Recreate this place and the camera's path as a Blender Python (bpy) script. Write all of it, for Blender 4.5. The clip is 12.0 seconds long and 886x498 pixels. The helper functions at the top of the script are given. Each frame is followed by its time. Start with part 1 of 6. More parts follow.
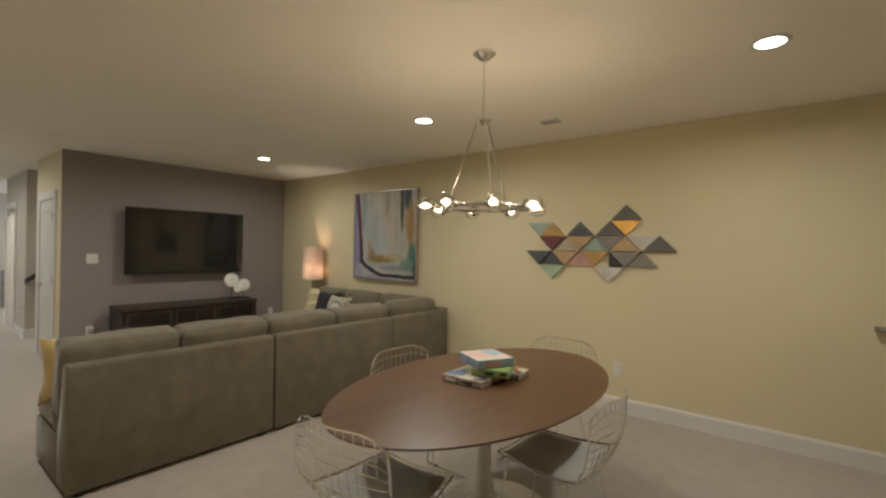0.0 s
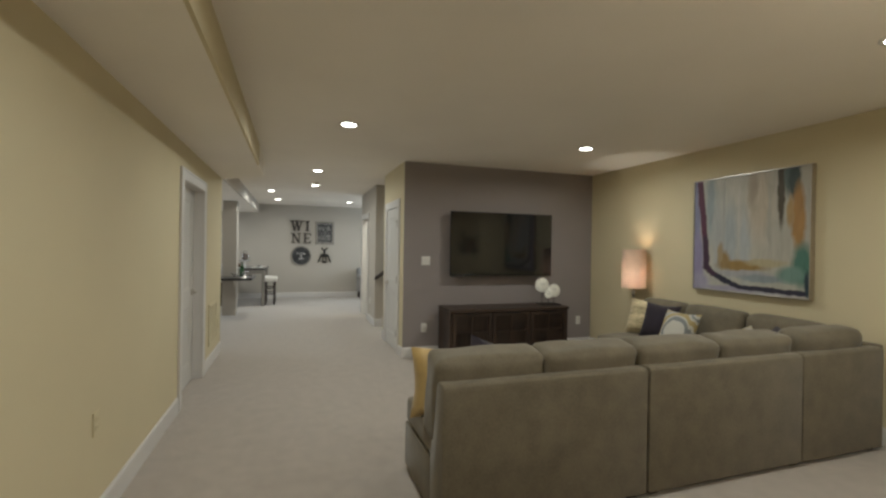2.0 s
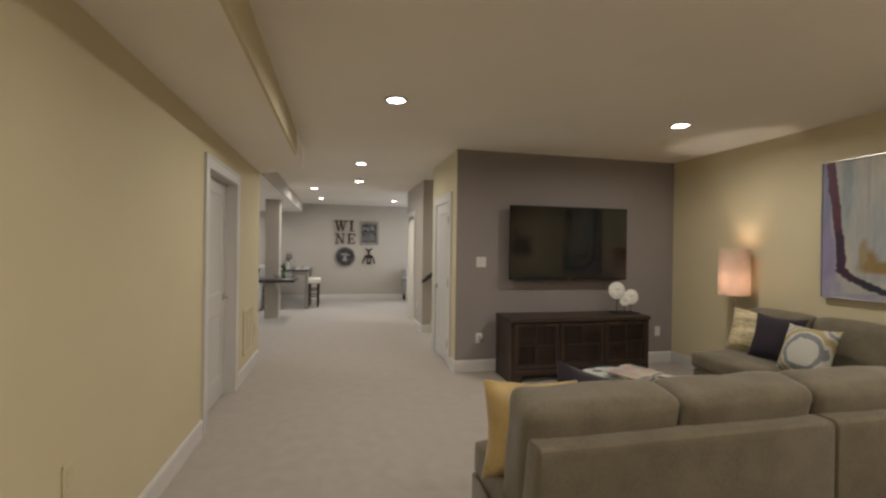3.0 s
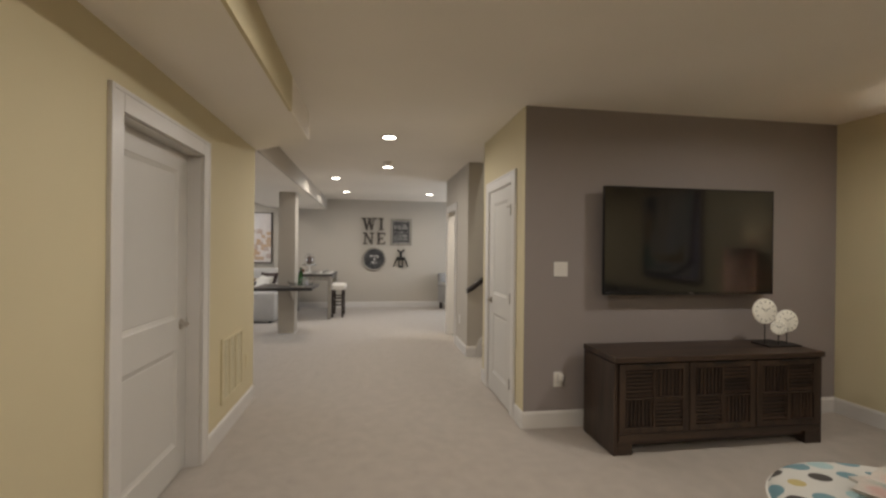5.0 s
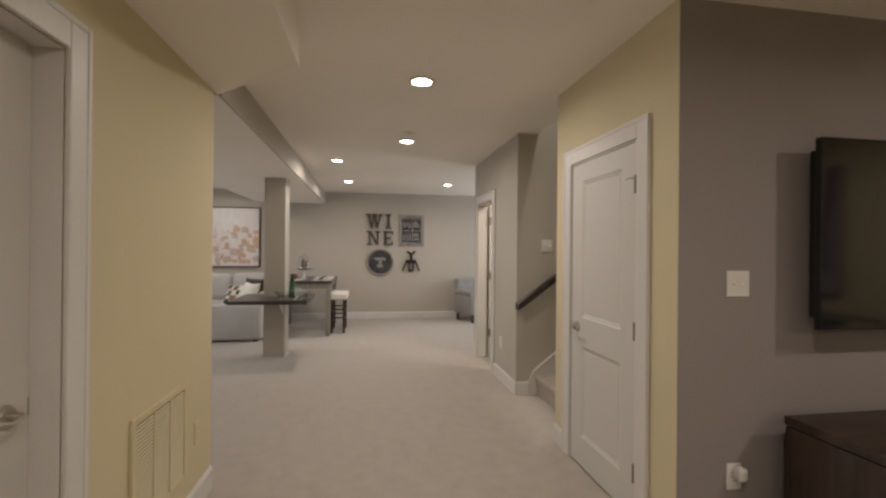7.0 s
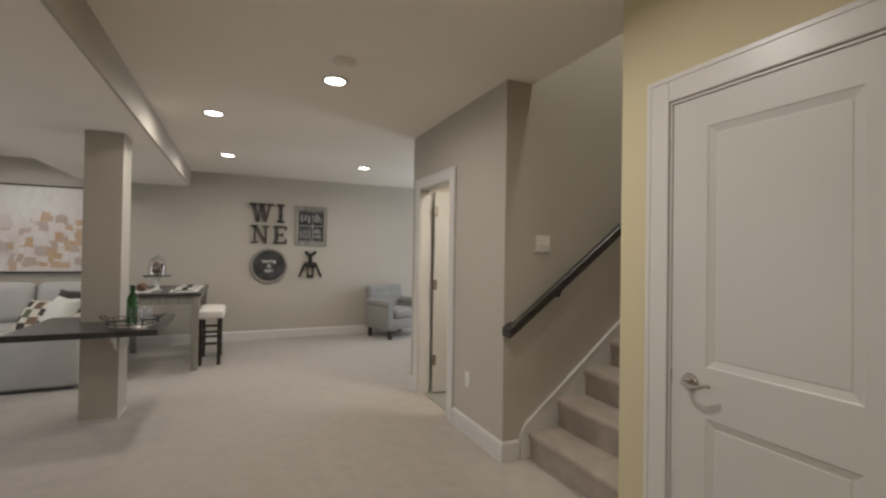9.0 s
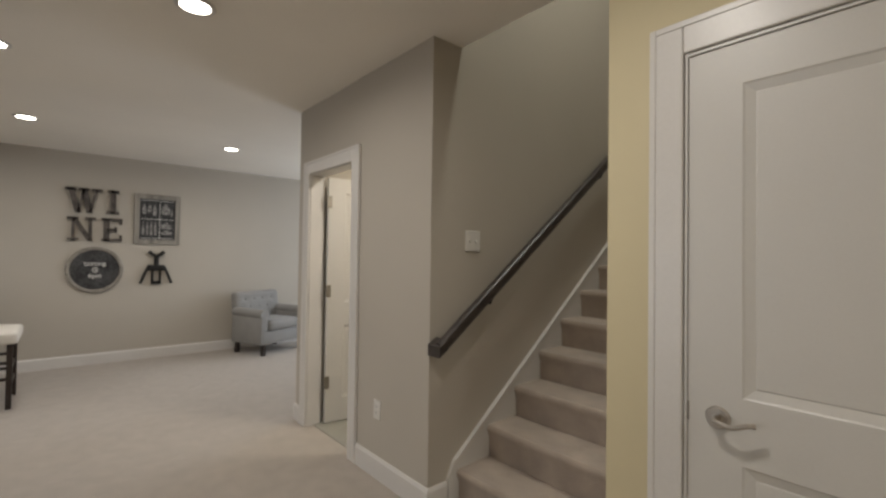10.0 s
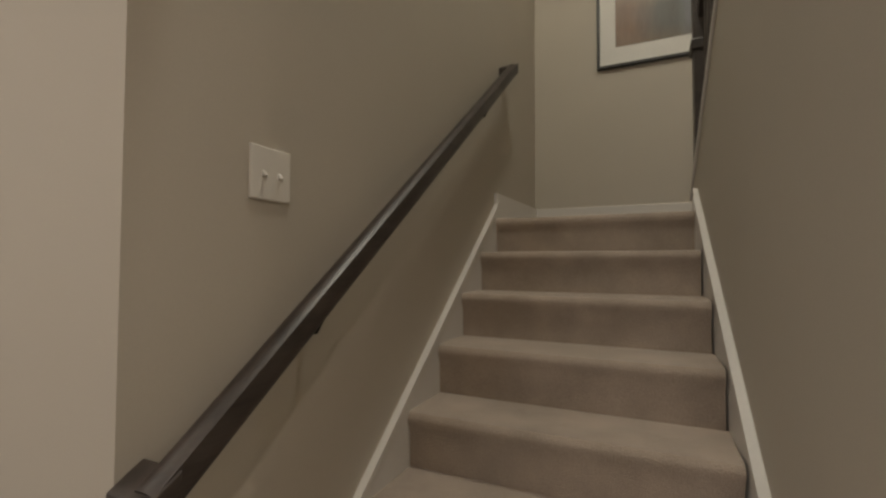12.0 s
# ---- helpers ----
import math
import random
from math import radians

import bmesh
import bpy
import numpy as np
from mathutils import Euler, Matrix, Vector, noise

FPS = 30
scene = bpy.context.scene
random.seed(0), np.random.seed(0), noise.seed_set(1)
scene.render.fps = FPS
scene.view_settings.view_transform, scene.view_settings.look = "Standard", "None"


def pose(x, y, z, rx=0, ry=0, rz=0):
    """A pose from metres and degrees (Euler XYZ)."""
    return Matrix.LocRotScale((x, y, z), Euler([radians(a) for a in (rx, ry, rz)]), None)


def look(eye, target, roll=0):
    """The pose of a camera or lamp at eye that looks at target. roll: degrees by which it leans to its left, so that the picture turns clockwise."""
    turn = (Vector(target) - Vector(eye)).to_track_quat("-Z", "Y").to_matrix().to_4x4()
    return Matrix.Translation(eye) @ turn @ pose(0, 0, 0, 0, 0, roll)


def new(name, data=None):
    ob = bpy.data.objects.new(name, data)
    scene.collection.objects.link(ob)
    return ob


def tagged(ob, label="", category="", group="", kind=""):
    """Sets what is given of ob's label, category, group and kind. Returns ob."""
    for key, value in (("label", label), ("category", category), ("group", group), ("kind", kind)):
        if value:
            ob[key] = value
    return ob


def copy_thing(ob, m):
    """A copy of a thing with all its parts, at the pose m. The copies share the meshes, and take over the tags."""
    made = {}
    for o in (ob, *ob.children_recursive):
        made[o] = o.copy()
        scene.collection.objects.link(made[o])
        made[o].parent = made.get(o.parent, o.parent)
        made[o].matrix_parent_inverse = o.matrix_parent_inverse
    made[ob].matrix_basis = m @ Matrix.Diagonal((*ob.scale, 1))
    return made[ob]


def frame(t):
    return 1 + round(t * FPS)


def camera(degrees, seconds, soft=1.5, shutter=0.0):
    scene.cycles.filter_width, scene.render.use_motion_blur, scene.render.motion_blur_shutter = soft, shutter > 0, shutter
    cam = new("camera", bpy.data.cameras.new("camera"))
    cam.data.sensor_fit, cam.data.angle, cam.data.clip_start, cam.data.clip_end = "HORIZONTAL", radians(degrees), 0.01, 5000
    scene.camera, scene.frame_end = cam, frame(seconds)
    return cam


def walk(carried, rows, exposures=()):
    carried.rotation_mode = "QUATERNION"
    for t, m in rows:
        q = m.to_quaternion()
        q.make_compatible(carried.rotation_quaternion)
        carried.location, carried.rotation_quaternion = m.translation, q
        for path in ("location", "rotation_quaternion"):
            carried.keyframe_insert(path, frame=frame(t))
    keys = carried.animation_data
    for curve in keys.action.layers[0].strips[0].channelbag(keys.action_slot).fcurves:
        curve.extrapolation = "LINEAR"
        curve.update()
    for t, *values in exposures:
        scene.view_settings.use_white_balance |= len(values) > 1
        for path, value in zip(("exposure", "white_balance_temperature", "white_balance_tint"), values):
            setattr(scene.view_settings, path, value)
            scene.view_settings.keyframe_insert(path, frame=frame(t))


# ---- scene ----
cam = camera(89.6, 12.0, soft=2.5)
PATH = [
    (0, (0.487, 0.091, 1.459), (-0.759, 1.656, 1.463), 1.0),
    (0.5, (0.293, 0.097, 1.462), (-1.169, 1.461, 1.463), 1.0),
    (1, (0.033, 0.093, 1.47), (-1.626, 1.209, 1.464), 0.9),
    (1.5, (-0.291, 0.061, 1.451), (-2.099, 0.917, 1.448), 1.0),
    (2, (-0.627, 0.031, 1.454), (-2.523, 0.667, 1.448), 0.9),
    (2.5, (-0.995, 0.049, 1.437), (-2.925, 0.572, 1.437), 0.8),
    (3, (-1.348, 0.087, 1.43), (-3.296, 0.539, 1.427), 0.8),
    (5, (-2.918, 0.203, 1.432), (-4.894, 0.514, 1.43), 0.6),
    (5.5, (-3.318, 0.18, 1.44), (-5.294, 0.486, 1.439), 0.6),
    (6, (-3.729, 0.15, 1.426), (-5.707, 0.444, 1.425), 0.5),
    (6.5, (-4.124, 0.083, 1.433), (-6.101, 0.386, 1.433), 0.5),
    (6.7, (-4.275, 0.057, 1.428), (-6.251, 0.363, 1.43), 0.5),
    (8.5, (-5.773, -0.161, 1.395), (-7.66, 0.501, 1.415), 0.9),
    (9, (-6.156, -0.17, 1.389), (-7.978, 0.654, 1.412), 0.9),
    (9.5, (-6.505, -0.152, 1.381), (-8.212, 0.89, 1.409), 0.8),
    (10, (-6.846, -0.061, 1.373), (-8.369, 1.234, 1.41), 0.8),
    (10.5, (-7.172, 0.102, 1.341), (-8.494, 1.602, 1.4), 0.8),
    (11, (-7.456, 0.318, 1.323), (-8.559, 1.986, 1.386), 0.6),
    (11.5, (-7.717, 0.649, 1.311), (-8.688, 2.396, 1.375), 0.3),
    (12, (-7.944, 1.012, 1.269), (-8.783, 2.826, 1.336), 0.2),
]
# the clip's own drift of exposure and white balance
LIGHT = [(0.0, -0.03, 6480, 7.2), (0.5, -0.02, 6330, 5.0), (1.0, -0.02, 6260, 3.6), (1.5, -0.02, 6150, 2.8), (2.0, -0.02, 6150, 3.6), (2.5, 0.0, 6420, 8.6), (3.0, 0.0, 6600, 10.8),
         (5.0, 0.02, 6700, 12.0), (5.5, 0.0, 6850, 15.0), (6.0, 0.0, 7000, 16.0), (6.7, -0.05, 7000, 16.0), (8.3, -0.15, 6620, 11.2), (11.0, -0.24, 6680, 11.0), (11.5, -0.20, 6900, 12.5), (12.0, -0.20, 7240, 14.0)]
walk(cam, [(t, look(eye, target, roll)) for t, eye, target, roll in PATH], LIGHT)

# ---- light ----
world = bpy.data.worlds.new("sky")
scene.world = world
world.use_nodes = True
_wn = world.node_tree.nodes
_sky = _wn.new("ShaderNodeTexSky")
_sky.sky_type, _sky.sun_disc = "NISHITA", False
_sky.sun_elevation, _sky.sun_rotation = radians(35), radians(20)
_wn["Background"].inputs[1].default_value = 0.1
world.node_tree.links.new(_sky.outputs[0], _wn["Background"].inputs[0])

LAMP_W = 16.4
LAMP_COLOR = (1.0, 0.965, 0.905)
CEIL = 2.58


def lamp(name, kind, place, watts, color, **more):
    data = bpy.data.lights.new(name, kind)
    data.energy, data.color = watts, color
    if kind == "AREA":
        data.shape, data.size = more.get("shape", "DISK"), more.get("size", 0.13)
        if "size_y" in more:
            data.size_y = more["size_y"]
        if "spread" in more:
            data.spread = radians(more["spread"])
    else:
        data.shadow_soft_size = more.get("size", 0.03)
    ob = new(name, data)
    ob.matrix_world = place
    return ob


DOWNLIGHTS = [(-4.81, 0.50), (-1.99, 0.44), (-4.82, 3.09), (-2.065, 2.995), (0.36, 2.97), (-7.56, 0.36), (-9.27, 0.40),
              (-10.48, -0.41), (-12.3, -0.345), (-12.3, 1.376), (-12.8, -2.73), (-10.4, -3.3)]
for lx, ly in DOWNLIGHTS:
    lamp("downlight_lamp", "AREA", pose(lx, ly, CEIL - 0.012), LAMP_W * (1.0 if lx > -7 else 0.88 if lx > -8 else 0.55 if lx > -10 else 0.70), LAMP_COLOR, size=0.13, spread=170)
# daylight through the alcove window and the bright room off the hall
lamp("window_daylight", "AREA", pose(-12.1, 4.47, 1.35, -90, 0, 0), 52, (0.78, 0.88, 1.0), shape="RECTANGLE", size=1.5, size_y=1.5)
lamp("patio_daylight", "AREA", pose(-10.2, -5.17, 1.05, 90, 0, 0), 34, (0.80, 0.89, 1.0), shape="RECTANGLE", size=1.5, size_y=1.9)
lamp("powder_room_lamp", "AREA", pose(-9.2, 2.2, CEIL - 0.012), 26, (1.0, 0.95, 0.84), size=0.3)
# unseen lamp added high in the stairwell to brighten the stair wall and steps
lamp("stairwell_fill_lamp", "AREA", pose(-8.05, 2.1, 5.08), 48, (0.97, 1.0, 0.91), size=0.3)


# ---- materials ----
def material(name, color, rough=0.6, metal=0.0, vary=0.08, scale=6.0, fine=60.0, bump=0.05, stretch=(1, 1, 1), sheen=0.0,
             coat=0.0, color2=None, spec=0.5, dist=0.002):
    """A surface with colour variation at two scales and a fine relief."""
    m = bpy.data.materials.new(name)
    m.use_nodes = True
    nt = m.node_tree
    n, k = nt.nodes, nt.links.new
    b = n["Principled BSDF"]
    tc, mp = n.new("ShaderNodeTexCoord"), n.new("ShaderNodeMapping")
    mp.inputs["Scale"].default_value = stretch
    k(tc.outputs["Object"], mp.inputs["Vector"])
    big, small = n.new("ShaderNodeTexNoise"), n.new("ShaderNodeTexNoise")
    big.inputs["Scale"].default_value, big.inputs["Detail"].default_value = scale, 4
    small.inputs["Scale"].default_value, small.inputs["Detail"].default_value = fine, 3
    for t in (big, small):
        k(mp.outputs[0], t.inputs["Vector"])
    mid = n.new("ShaderNodeMix")
    mid.inputs[0].default_value = 0.4
    k(big.outputs["Fac"], mid.inputs[2]); k(small.outputs["Fac"], mid.inputs[3])
    ramp = n.new("ShaderNodeValToRGB")
    lo = tuple(c * (1 - vary * 1.6) for c in color)
    hi = tuple(min(1.0, c * (1 + vary * 1.6)) for c in (color2 or color))
    ramp.color_ramp.elements[0].position, ramp.color_ramp.elements[1].position = 0.33, 0.67
    ramp.color_ramp.elements[0].color, ramp.color_ramp.elements[1].color = (*lo, 1), (*hi, 1)
    k(mid.outputs[0], ramp.inputs[0]); k(ramp.outputs[0], b.inputs["Base Color"])
    b.inputs["Roughness"].default_value, b.inputs["Metallic"].default_value = rough, metal
    b.inputs["Specular IOR Level"].default_value = spec
    if sheen:
        b.inputs["Sheen Weight"].default_value, b.inputs["Sheen Roughness"].default_value = sheen, 0.4
    if coat:
        b.inputs["Coat Weight"].default_value, b.inputs["Coat Roughness"].default_value = coat, 0.15
    if bump:
        bp = n.new("ShaderNodeBump")
        bp.inputs["Strength"].default_value, bp.inputs["Distance"].default_value = bump, dist
        k(small.outputs["Fac"], bp.inputs["Height"]); k(bp.outputs[0], b.inputs["Normal"])
    return m


def painted(name, base, blobs, rough=0.55, wobble=0.12, wscale=5.0, plane="xz", square=False, strokes=0.1):
    """A painted surface: soft-edged patches (u, v, half width, half height, softness, colour) in 0..1 object space, edges broken by brush noise."""
    m = bpy.data.materials.new(name)
    m.use_nodes = True
    n, k = m.node_tree.nodes, m.node_tree.links.new
    b = n["Principled BSDF"]
    b.inputs["Roughness"].default_value = rough
    tc, sep = n.new("ShaderNodeTexCoord"), n.new("ShaderNodeSeparateXYZ")
    k(tc.outputs["Generated"], sep.inputs[0])
    nz = n.new("ShaderNodeTexNoise")
    nz.inputs["Scale"].default_value, nz.inputs["Detail"].default_value = wscale, 5
    k(tc.outputs["Generated"], nz.inputs["Vector"])
    sc, off = n.new("ShaderNodeVectorMath"), n.new("ShaderNodeVectorMath")
    off.operation, sc.operation = "SUBTRACT", "SCALE"
    off.inputs[1].default_value = (0.5, 0.5, 0.5)
    sc.inputs["Scale"].default_value = wobble * 2
    k(nz.outputs["Color"], off.inputs[0]); k(off.outputs[0], sc.inputs[0])
    com = n.new("ShaderNodeCombineXYZ")
    ax = {"x": 0, "y": 1, "z": 2}
    k(sep.outputs[ax[plane[0]]], com.inputs[0]); k(sep.outputs[ax[plane[1]]], com.inputs[1])
    add = n.new("ShaderNodeVectorMath")
    k(com.outputs[0], add.inputs[0]); k(sc.outputs[0], add.inputs[1])
    flat = n.new("ShaderNodeVectorMath")
    flat.operation = "MULTIPLY"
    flat.inputs[1].default_value = (1, 1, 0)
    k(add.outputs[0], flat.inputs[0])
    col = n.new("ShaderNodeRGB")
    col.outputs[0].default_value = (*base, 1)
    last = col.outputs[0]
    for u, v, hw, hh, soft, c in blobs:
        s, q, ln, mr, mx = (n.new("ShaderNodeVectorMath"), n.new("ShaderNodeVectorMath"), n.new("ShaderNodeVectorMath"),
                            n.new("ShaderNodeMapRange"), n.new("ShaderNodeMix"))
        s.operation, q.operation, ln.operation = "SUBTRACT", "MULTIPLY", "LENGTH"
        s.inputs[1].default_value, q.inputs[1].default_value = (u, v, 0), (1 / hw, 1 / hh, 1)
        k(flat.outputs[0], s.inputs[0]); k(s.outputs[0], q.inputs[0]); k(q.outputs[0], ln.inputs[0])
        reach = ln.outputs["Value"]
        if square:
            ln.operation = "ABSOLUTE"
            sp_, hi_ = n.new("ShaderNodeSeparateXYZ"), n.new("ShaderNodeMath")
            hi_.operation = "MAXIMUM"
            k(ln.outputs[0], sp_.inputs[0]); k(sp_.outputs[0], hi_.inputs[0]); k(sp_.outputs[1], hi_.inputs[1])
            reach = hi_.outputs[0]
        mr.inputs["From Min"].default_value, mr.inputs["From Max"].default_value = 1 + soft, 1 - soft
        k(reach, mr.inputs["Value"])
        mx.data_type = "RGBA"
        k(mr.outputs[0], mx.inputs["Factor"]); k(last, mx.inputs[6])
        mx.inputs[7].default_value = (*c, 1)
        last = mx.outputs[2]
    stretch, streak, level, tone = n.new("ShaderNodeMapping"), n.new("ShaderNodeTexNoise"), n.new("ShaderNodeMapRange"), n.new("ShaderNodeHueSaturation")
    stretch.inputs["Scale"].default_value = (1, 1, 0.22) if plane[1] == "z" else (1, 0.22, 1)
    streak.inputs["Scale"].default_value, streak.inputs["Detail"].default_value, streak.inputs["Distortion"].default_value = 22, 6, 0.8
    level.inputs["From Min"].default_value, level.inputs["From Max"].default_value = 0.3, 0.7
    level.inputs["To Min"].default_value, level.inputs["To Max"].default_value = 1 - strokes, 1 + strokes
    k(tc.outputs["Generated"], stretch.inputs["Vector"]); k(stretch.outputs[0], streak.inputs["Vector"]); k(streak.outputs["Fac"], level.inputs["Value"])
    k(level.outputs[0], tone.inputs["Value"]); k(last, tone.inputs["Color"]); k(tone.outputs[0], b.inputs["Base Color"])
    bp = n.new("ShaderNodeBump")
    bp.inputs["Strength"].default_value, bp.inputs["Distance"].default_value = 0.25, 0.003
    k(nz.outputs["Fac"], bp.inputs["Height"]); k(bp.outputs[0], b.inputs["Normal"])
    return m


def wood(name, dark, light, rough=0.4, coat=0.0, along="x", scale=1.0):
    """Timber: long grain streaks and fine pores along one axis."""
    m = bpy.data.materials.new(name)
    m.use_nodes = True
    n, k = m.node_tree.nodes, m.node_tree.links.new
    b = n["Principled BSDF"]
    tc, mp = n.new("ShaderNodeTexCoord"), n.new("ShaderNodeMapping")
    st = {"x": (1.2, 16, 16), "y": (16, 1.2, 16), "z": (16, 16, 1.2)}[along]
    mp.inputs["Scale"].default_value = tuple(v * scale for v in st)
    k(tc.outputs["Object"], mp.inputs["Vector"])
    info = n.new("ShaderNodeObjectInfo")
    mul = n.new("ShaderNodeMath")
    mul.operation = "MULTIPLY"
    mul.inputs[1].default_value = 37.0
    k(info.outputs["Random"], mul.inputs[0])
    n1, n2 = n.new("ShaderNodeTexNoise"), n.new("ShaderNodeTexNoise")
    n1.noise_dimensions = "4D"
    n1.inputs["Scale"].default_value, n1.inputs["Detail"].default_value, n1.inputs["Distortion"].default_value = 1.1, 6, 0.6
    n2.inputs["Scale"].default_value, n2.inputs["Detail"].default_value = 9, 3
    k(mp.outputs[0], n1.inputs["Vector"]); k(mp.outputs[0], n2.inputs["Vector"]); k(mul.outputs[0], n1.inputs["W"])
    mid = n.new("ShaderNodeMix")
    mid.inputs[0].default_value = 0.3
    k(n1.outputs["Fac"], mid.inputs[2]); k(n2.outputs["Fac"], mid.inputs[3])
    ramp = n.new("ShaderNodeValToRGB")
    ramp.color_ramp.elements[0].position, ramp.color_ramp.elements[1].position = 0.34, 0.66
    ramp.color_ramp.elements[0].color, ramp.color_ramp.elements[1].color = (*dark, 1), (*light, 1)
    k(mid.outputs[0], ramp.inputs[0]); k(ramp.outputs[0], b.inputs["Base Color"])
    b.inputs["Roughness"].default_value = rough
    if coat:
        b.inputs["Coat Weight"].default_value, b.inputs["Coat Roughness"].default_value = coat, 0.25
    bp = n.new("ShaderNodeBump")
    bp.inputs["Strength"].default_value, bp.inputs["Distance"].default_value = 0.12, 0.001
    k(n2.outputs["Fac"], bp.inputs["Height"]); k(bp.outputs[0], b.inputs["Normal"])
    return m


def glowing(name, color, strength):
    m = bpy.data.materials.new(name)
    m.use_nodes = True
    b = m.node_tree.nodes["Principled BSDF"]
    b.inputs["Base Color"].default_value = (*color, 1)
    b.inputs["Emission Color"].default_value, b.inputs["Emission Strength"].default_value = (*color, 1), strength
    return m


def glass(name, color=(1, 1, 1), rough=0.02):
    m = bpy.data.materials.new(name)
    m.use_nodes = True
    b = m.node_tree.nodes["Principled BSDF"]
    b.inputs["Base Color"].default_value = (*color, 1)
    b.inputs["Roughness"].default_value, b.inputs["Transmission Weight"].default_value, b.inputs["IOR"].default_value = rough, 1.0, 1.45
    return m


YELLOW = material("cream_yellow_wall_paint", (0.61, 0.533, 0.348), 0.75, vary=0.02, scale=1.5, fine=220, bump=0.12, dist=0.0008)
TAUPE = material("taupe_wall_paint", (0.275, 0.24, 0.23), 0.75, vary=0.025, scale=1.5, fine=220, bump=0.12, dist=0.0008)
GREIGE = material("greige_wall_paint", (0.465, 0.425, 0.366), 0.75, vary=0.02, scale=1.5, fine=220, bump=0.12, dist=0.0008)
WHITE_CEIL = material("flat_white_ceiling_paint", (0.87, 0.82, 0.745), 0.9, vary=0.02, scale=1.2, fine=160, bump=0.1, dist=0.001)
TRIM = material("white_trim_paint", (0.64, 0.615, 0.585), 0.35, vary=0.02, scale=3, fine=90, bump=0.03)
DOORPAINT = material("white_door_paint", (0.585, 0.565, 0.53), 0.4, vary=0.015, scale=3, fine=120, bump=0.05)
CARPET = material("beige_cut_pile_carpet", (0.378, 0.332, 0.284), 0.95, vary=0.045, scale=9, fine=190, bump=0.7, dist=0.005, sheen=0.3, color2=(0.392, 0.345, 0.297))
STAIRCARPET = material("brown_beige_stair_carpet", (0.388, 0.318, 0.262), 0.95, vary=0.12, scale=7, fine=200, bump=0.9, dist=0.006, sheen=0.3)
SOFA = material("olive_grey_microfibre", (0.150, 0.126, 0.085), 0.85, vary=0.12, scale=8, fine=70, bump=0.4, sheen=0.2)
GREYFAB = material("pale_grey_sofa_fabric", (0.42, 0.408, 0.392), 0.9, vary=0.06, scale=4, fine=300, bump=0.3, sheen=0.2)
BLUEFAB = material("blue_grey_chair_linen", (0.268, 0.260, 0.250), 0.9, vary=0.06, scale=5, fine=300, bump=0.3, sheen=0.2)
DARKWOOD = wood("dark_walnut_console_wood", (0.012, 0.007, 0.0048), (0.066, 0.040, 0.026), 0.42, along="y")
DARKSIDE = wood("dark_walnut_upright_wood", (0.012, 0.007, 0.0048), (0.066, 0.040, 0.026), 0.45, along="z")
TABLEWOOD = wood("reddish_walnut_veneer", (0.080, 0.036, 0.015), (0.116, 0.057, 0.024), 0.40, coat=0.0, along="y", scale=0.8)
RAILWOOD = wood("black_brown_stained_rail", (0.018, 0.013, 0.011), (0.055, 0.042, 0.036), 0.42, coat=0.05, along="y")
ESPRESSO = material("espresso_stained_wood", (0.03, 0.02, 0.016), 0.4, vary=0.2, scale=8, fine=60)
COUNTER = material("charcoal_laminate_top", (0.045, 0.042, 0.042), 0.3, vary=0.2, scale=12, fine=120)
WEATHERED = wood("weathered_grey_wood", (0.16, 0.145, 0.125), (0.34, 0.31, 0.27), 0.6, along="z")
CHROME = material("polished_chrome", (0.82, 0.80, 0.77), 0.12, 1.0, vary=0.02, bump=0)
NICKEL = material("brushed_satin_nickel", (0.52, 0.48, 0.43), 0.3, 1.0, vary=0.05, scale=20, fine=200, bump=0.05)
BLACK = material("black_satin_plastic", (0.012, 0.012, 0.013), 0.4, vary=0.1)
IRON = material("blackened_iron", (0.03, 0.028, 0.026), 0.5, 0.6, vary=0.25, scale=14, fine=80, bump=0.2)
SCREEN = material("dark_glass_tv_screen", (0.006, 0.006, 0.007), 0.08, vary=0.05, bump=0, spec=0.8)
PLASTIC = material("white_plastic_plate", (0.68, 0.655, 0.615), 0.35, vary=0.01, bump=0)
TULIP = material("white_enamelled_pedestal", (0.78, 0.76, 0.72), 0.2, vary=0.02, scale=4, fine=60, bump=0.02, coat=0.4)
CREAMVINYL = material("cream_upholstery", (0.74, 0.70, 0.64), 0.55, vary=0.03, scale=8, fine=120, bump=0.08)
PADGREY = material("white_grey_seat_pad_vinyl", (0.56, 0.55, 0.52), 0.3, vary=0.04, scale=6, fine=100, bump=0.05)
NAVY = material("dark_navy_velvet", (0.018, 0.012, 0.020), 0.85, vary=0.2, scale=8, fine=150, bump=0.2, sheen=0.12)
MUSTARD = material("mustard_yellow_satin", (0.47, 0.33, 0.13), 0.5, vary=0.14, scale=7, fine=150, bump=0.15, sheen=0.4)
WHITEFAB = material("off_white_cotton", (0.70, 0.68, 0.63), 0.9, vary=0.05, scale=8, fine=200, bump=0.2)
SHADE = material("tan_drum_shade_linen", (0.62, 0.47, 0.35), 0.85, vary=0.06, scale=12, fine=260, bump=0.3)
GLASS = glass("clear_glass")
HINGE = material("dull_nickel_hinge", (0.30, 0.275, 0.24), 0.45, 0.8, vary=0.1, scale=20, fine=120)
BOTTLE = glass("green_bottle_glass", (0.05, 0.20, 0.05))
LAMPFACE = glowing("lit_lamp_diffuser", (1.0, 0.94, 0.84), 14.0)
BULB = glowing("lit_filament", (1.0, 0.86, 0.62), 18.0)
WIRE = material("bright_chromed_wire", (0.95, 0.95, 0.94), 0.06, 1.0, vary=0.02, bump=0)


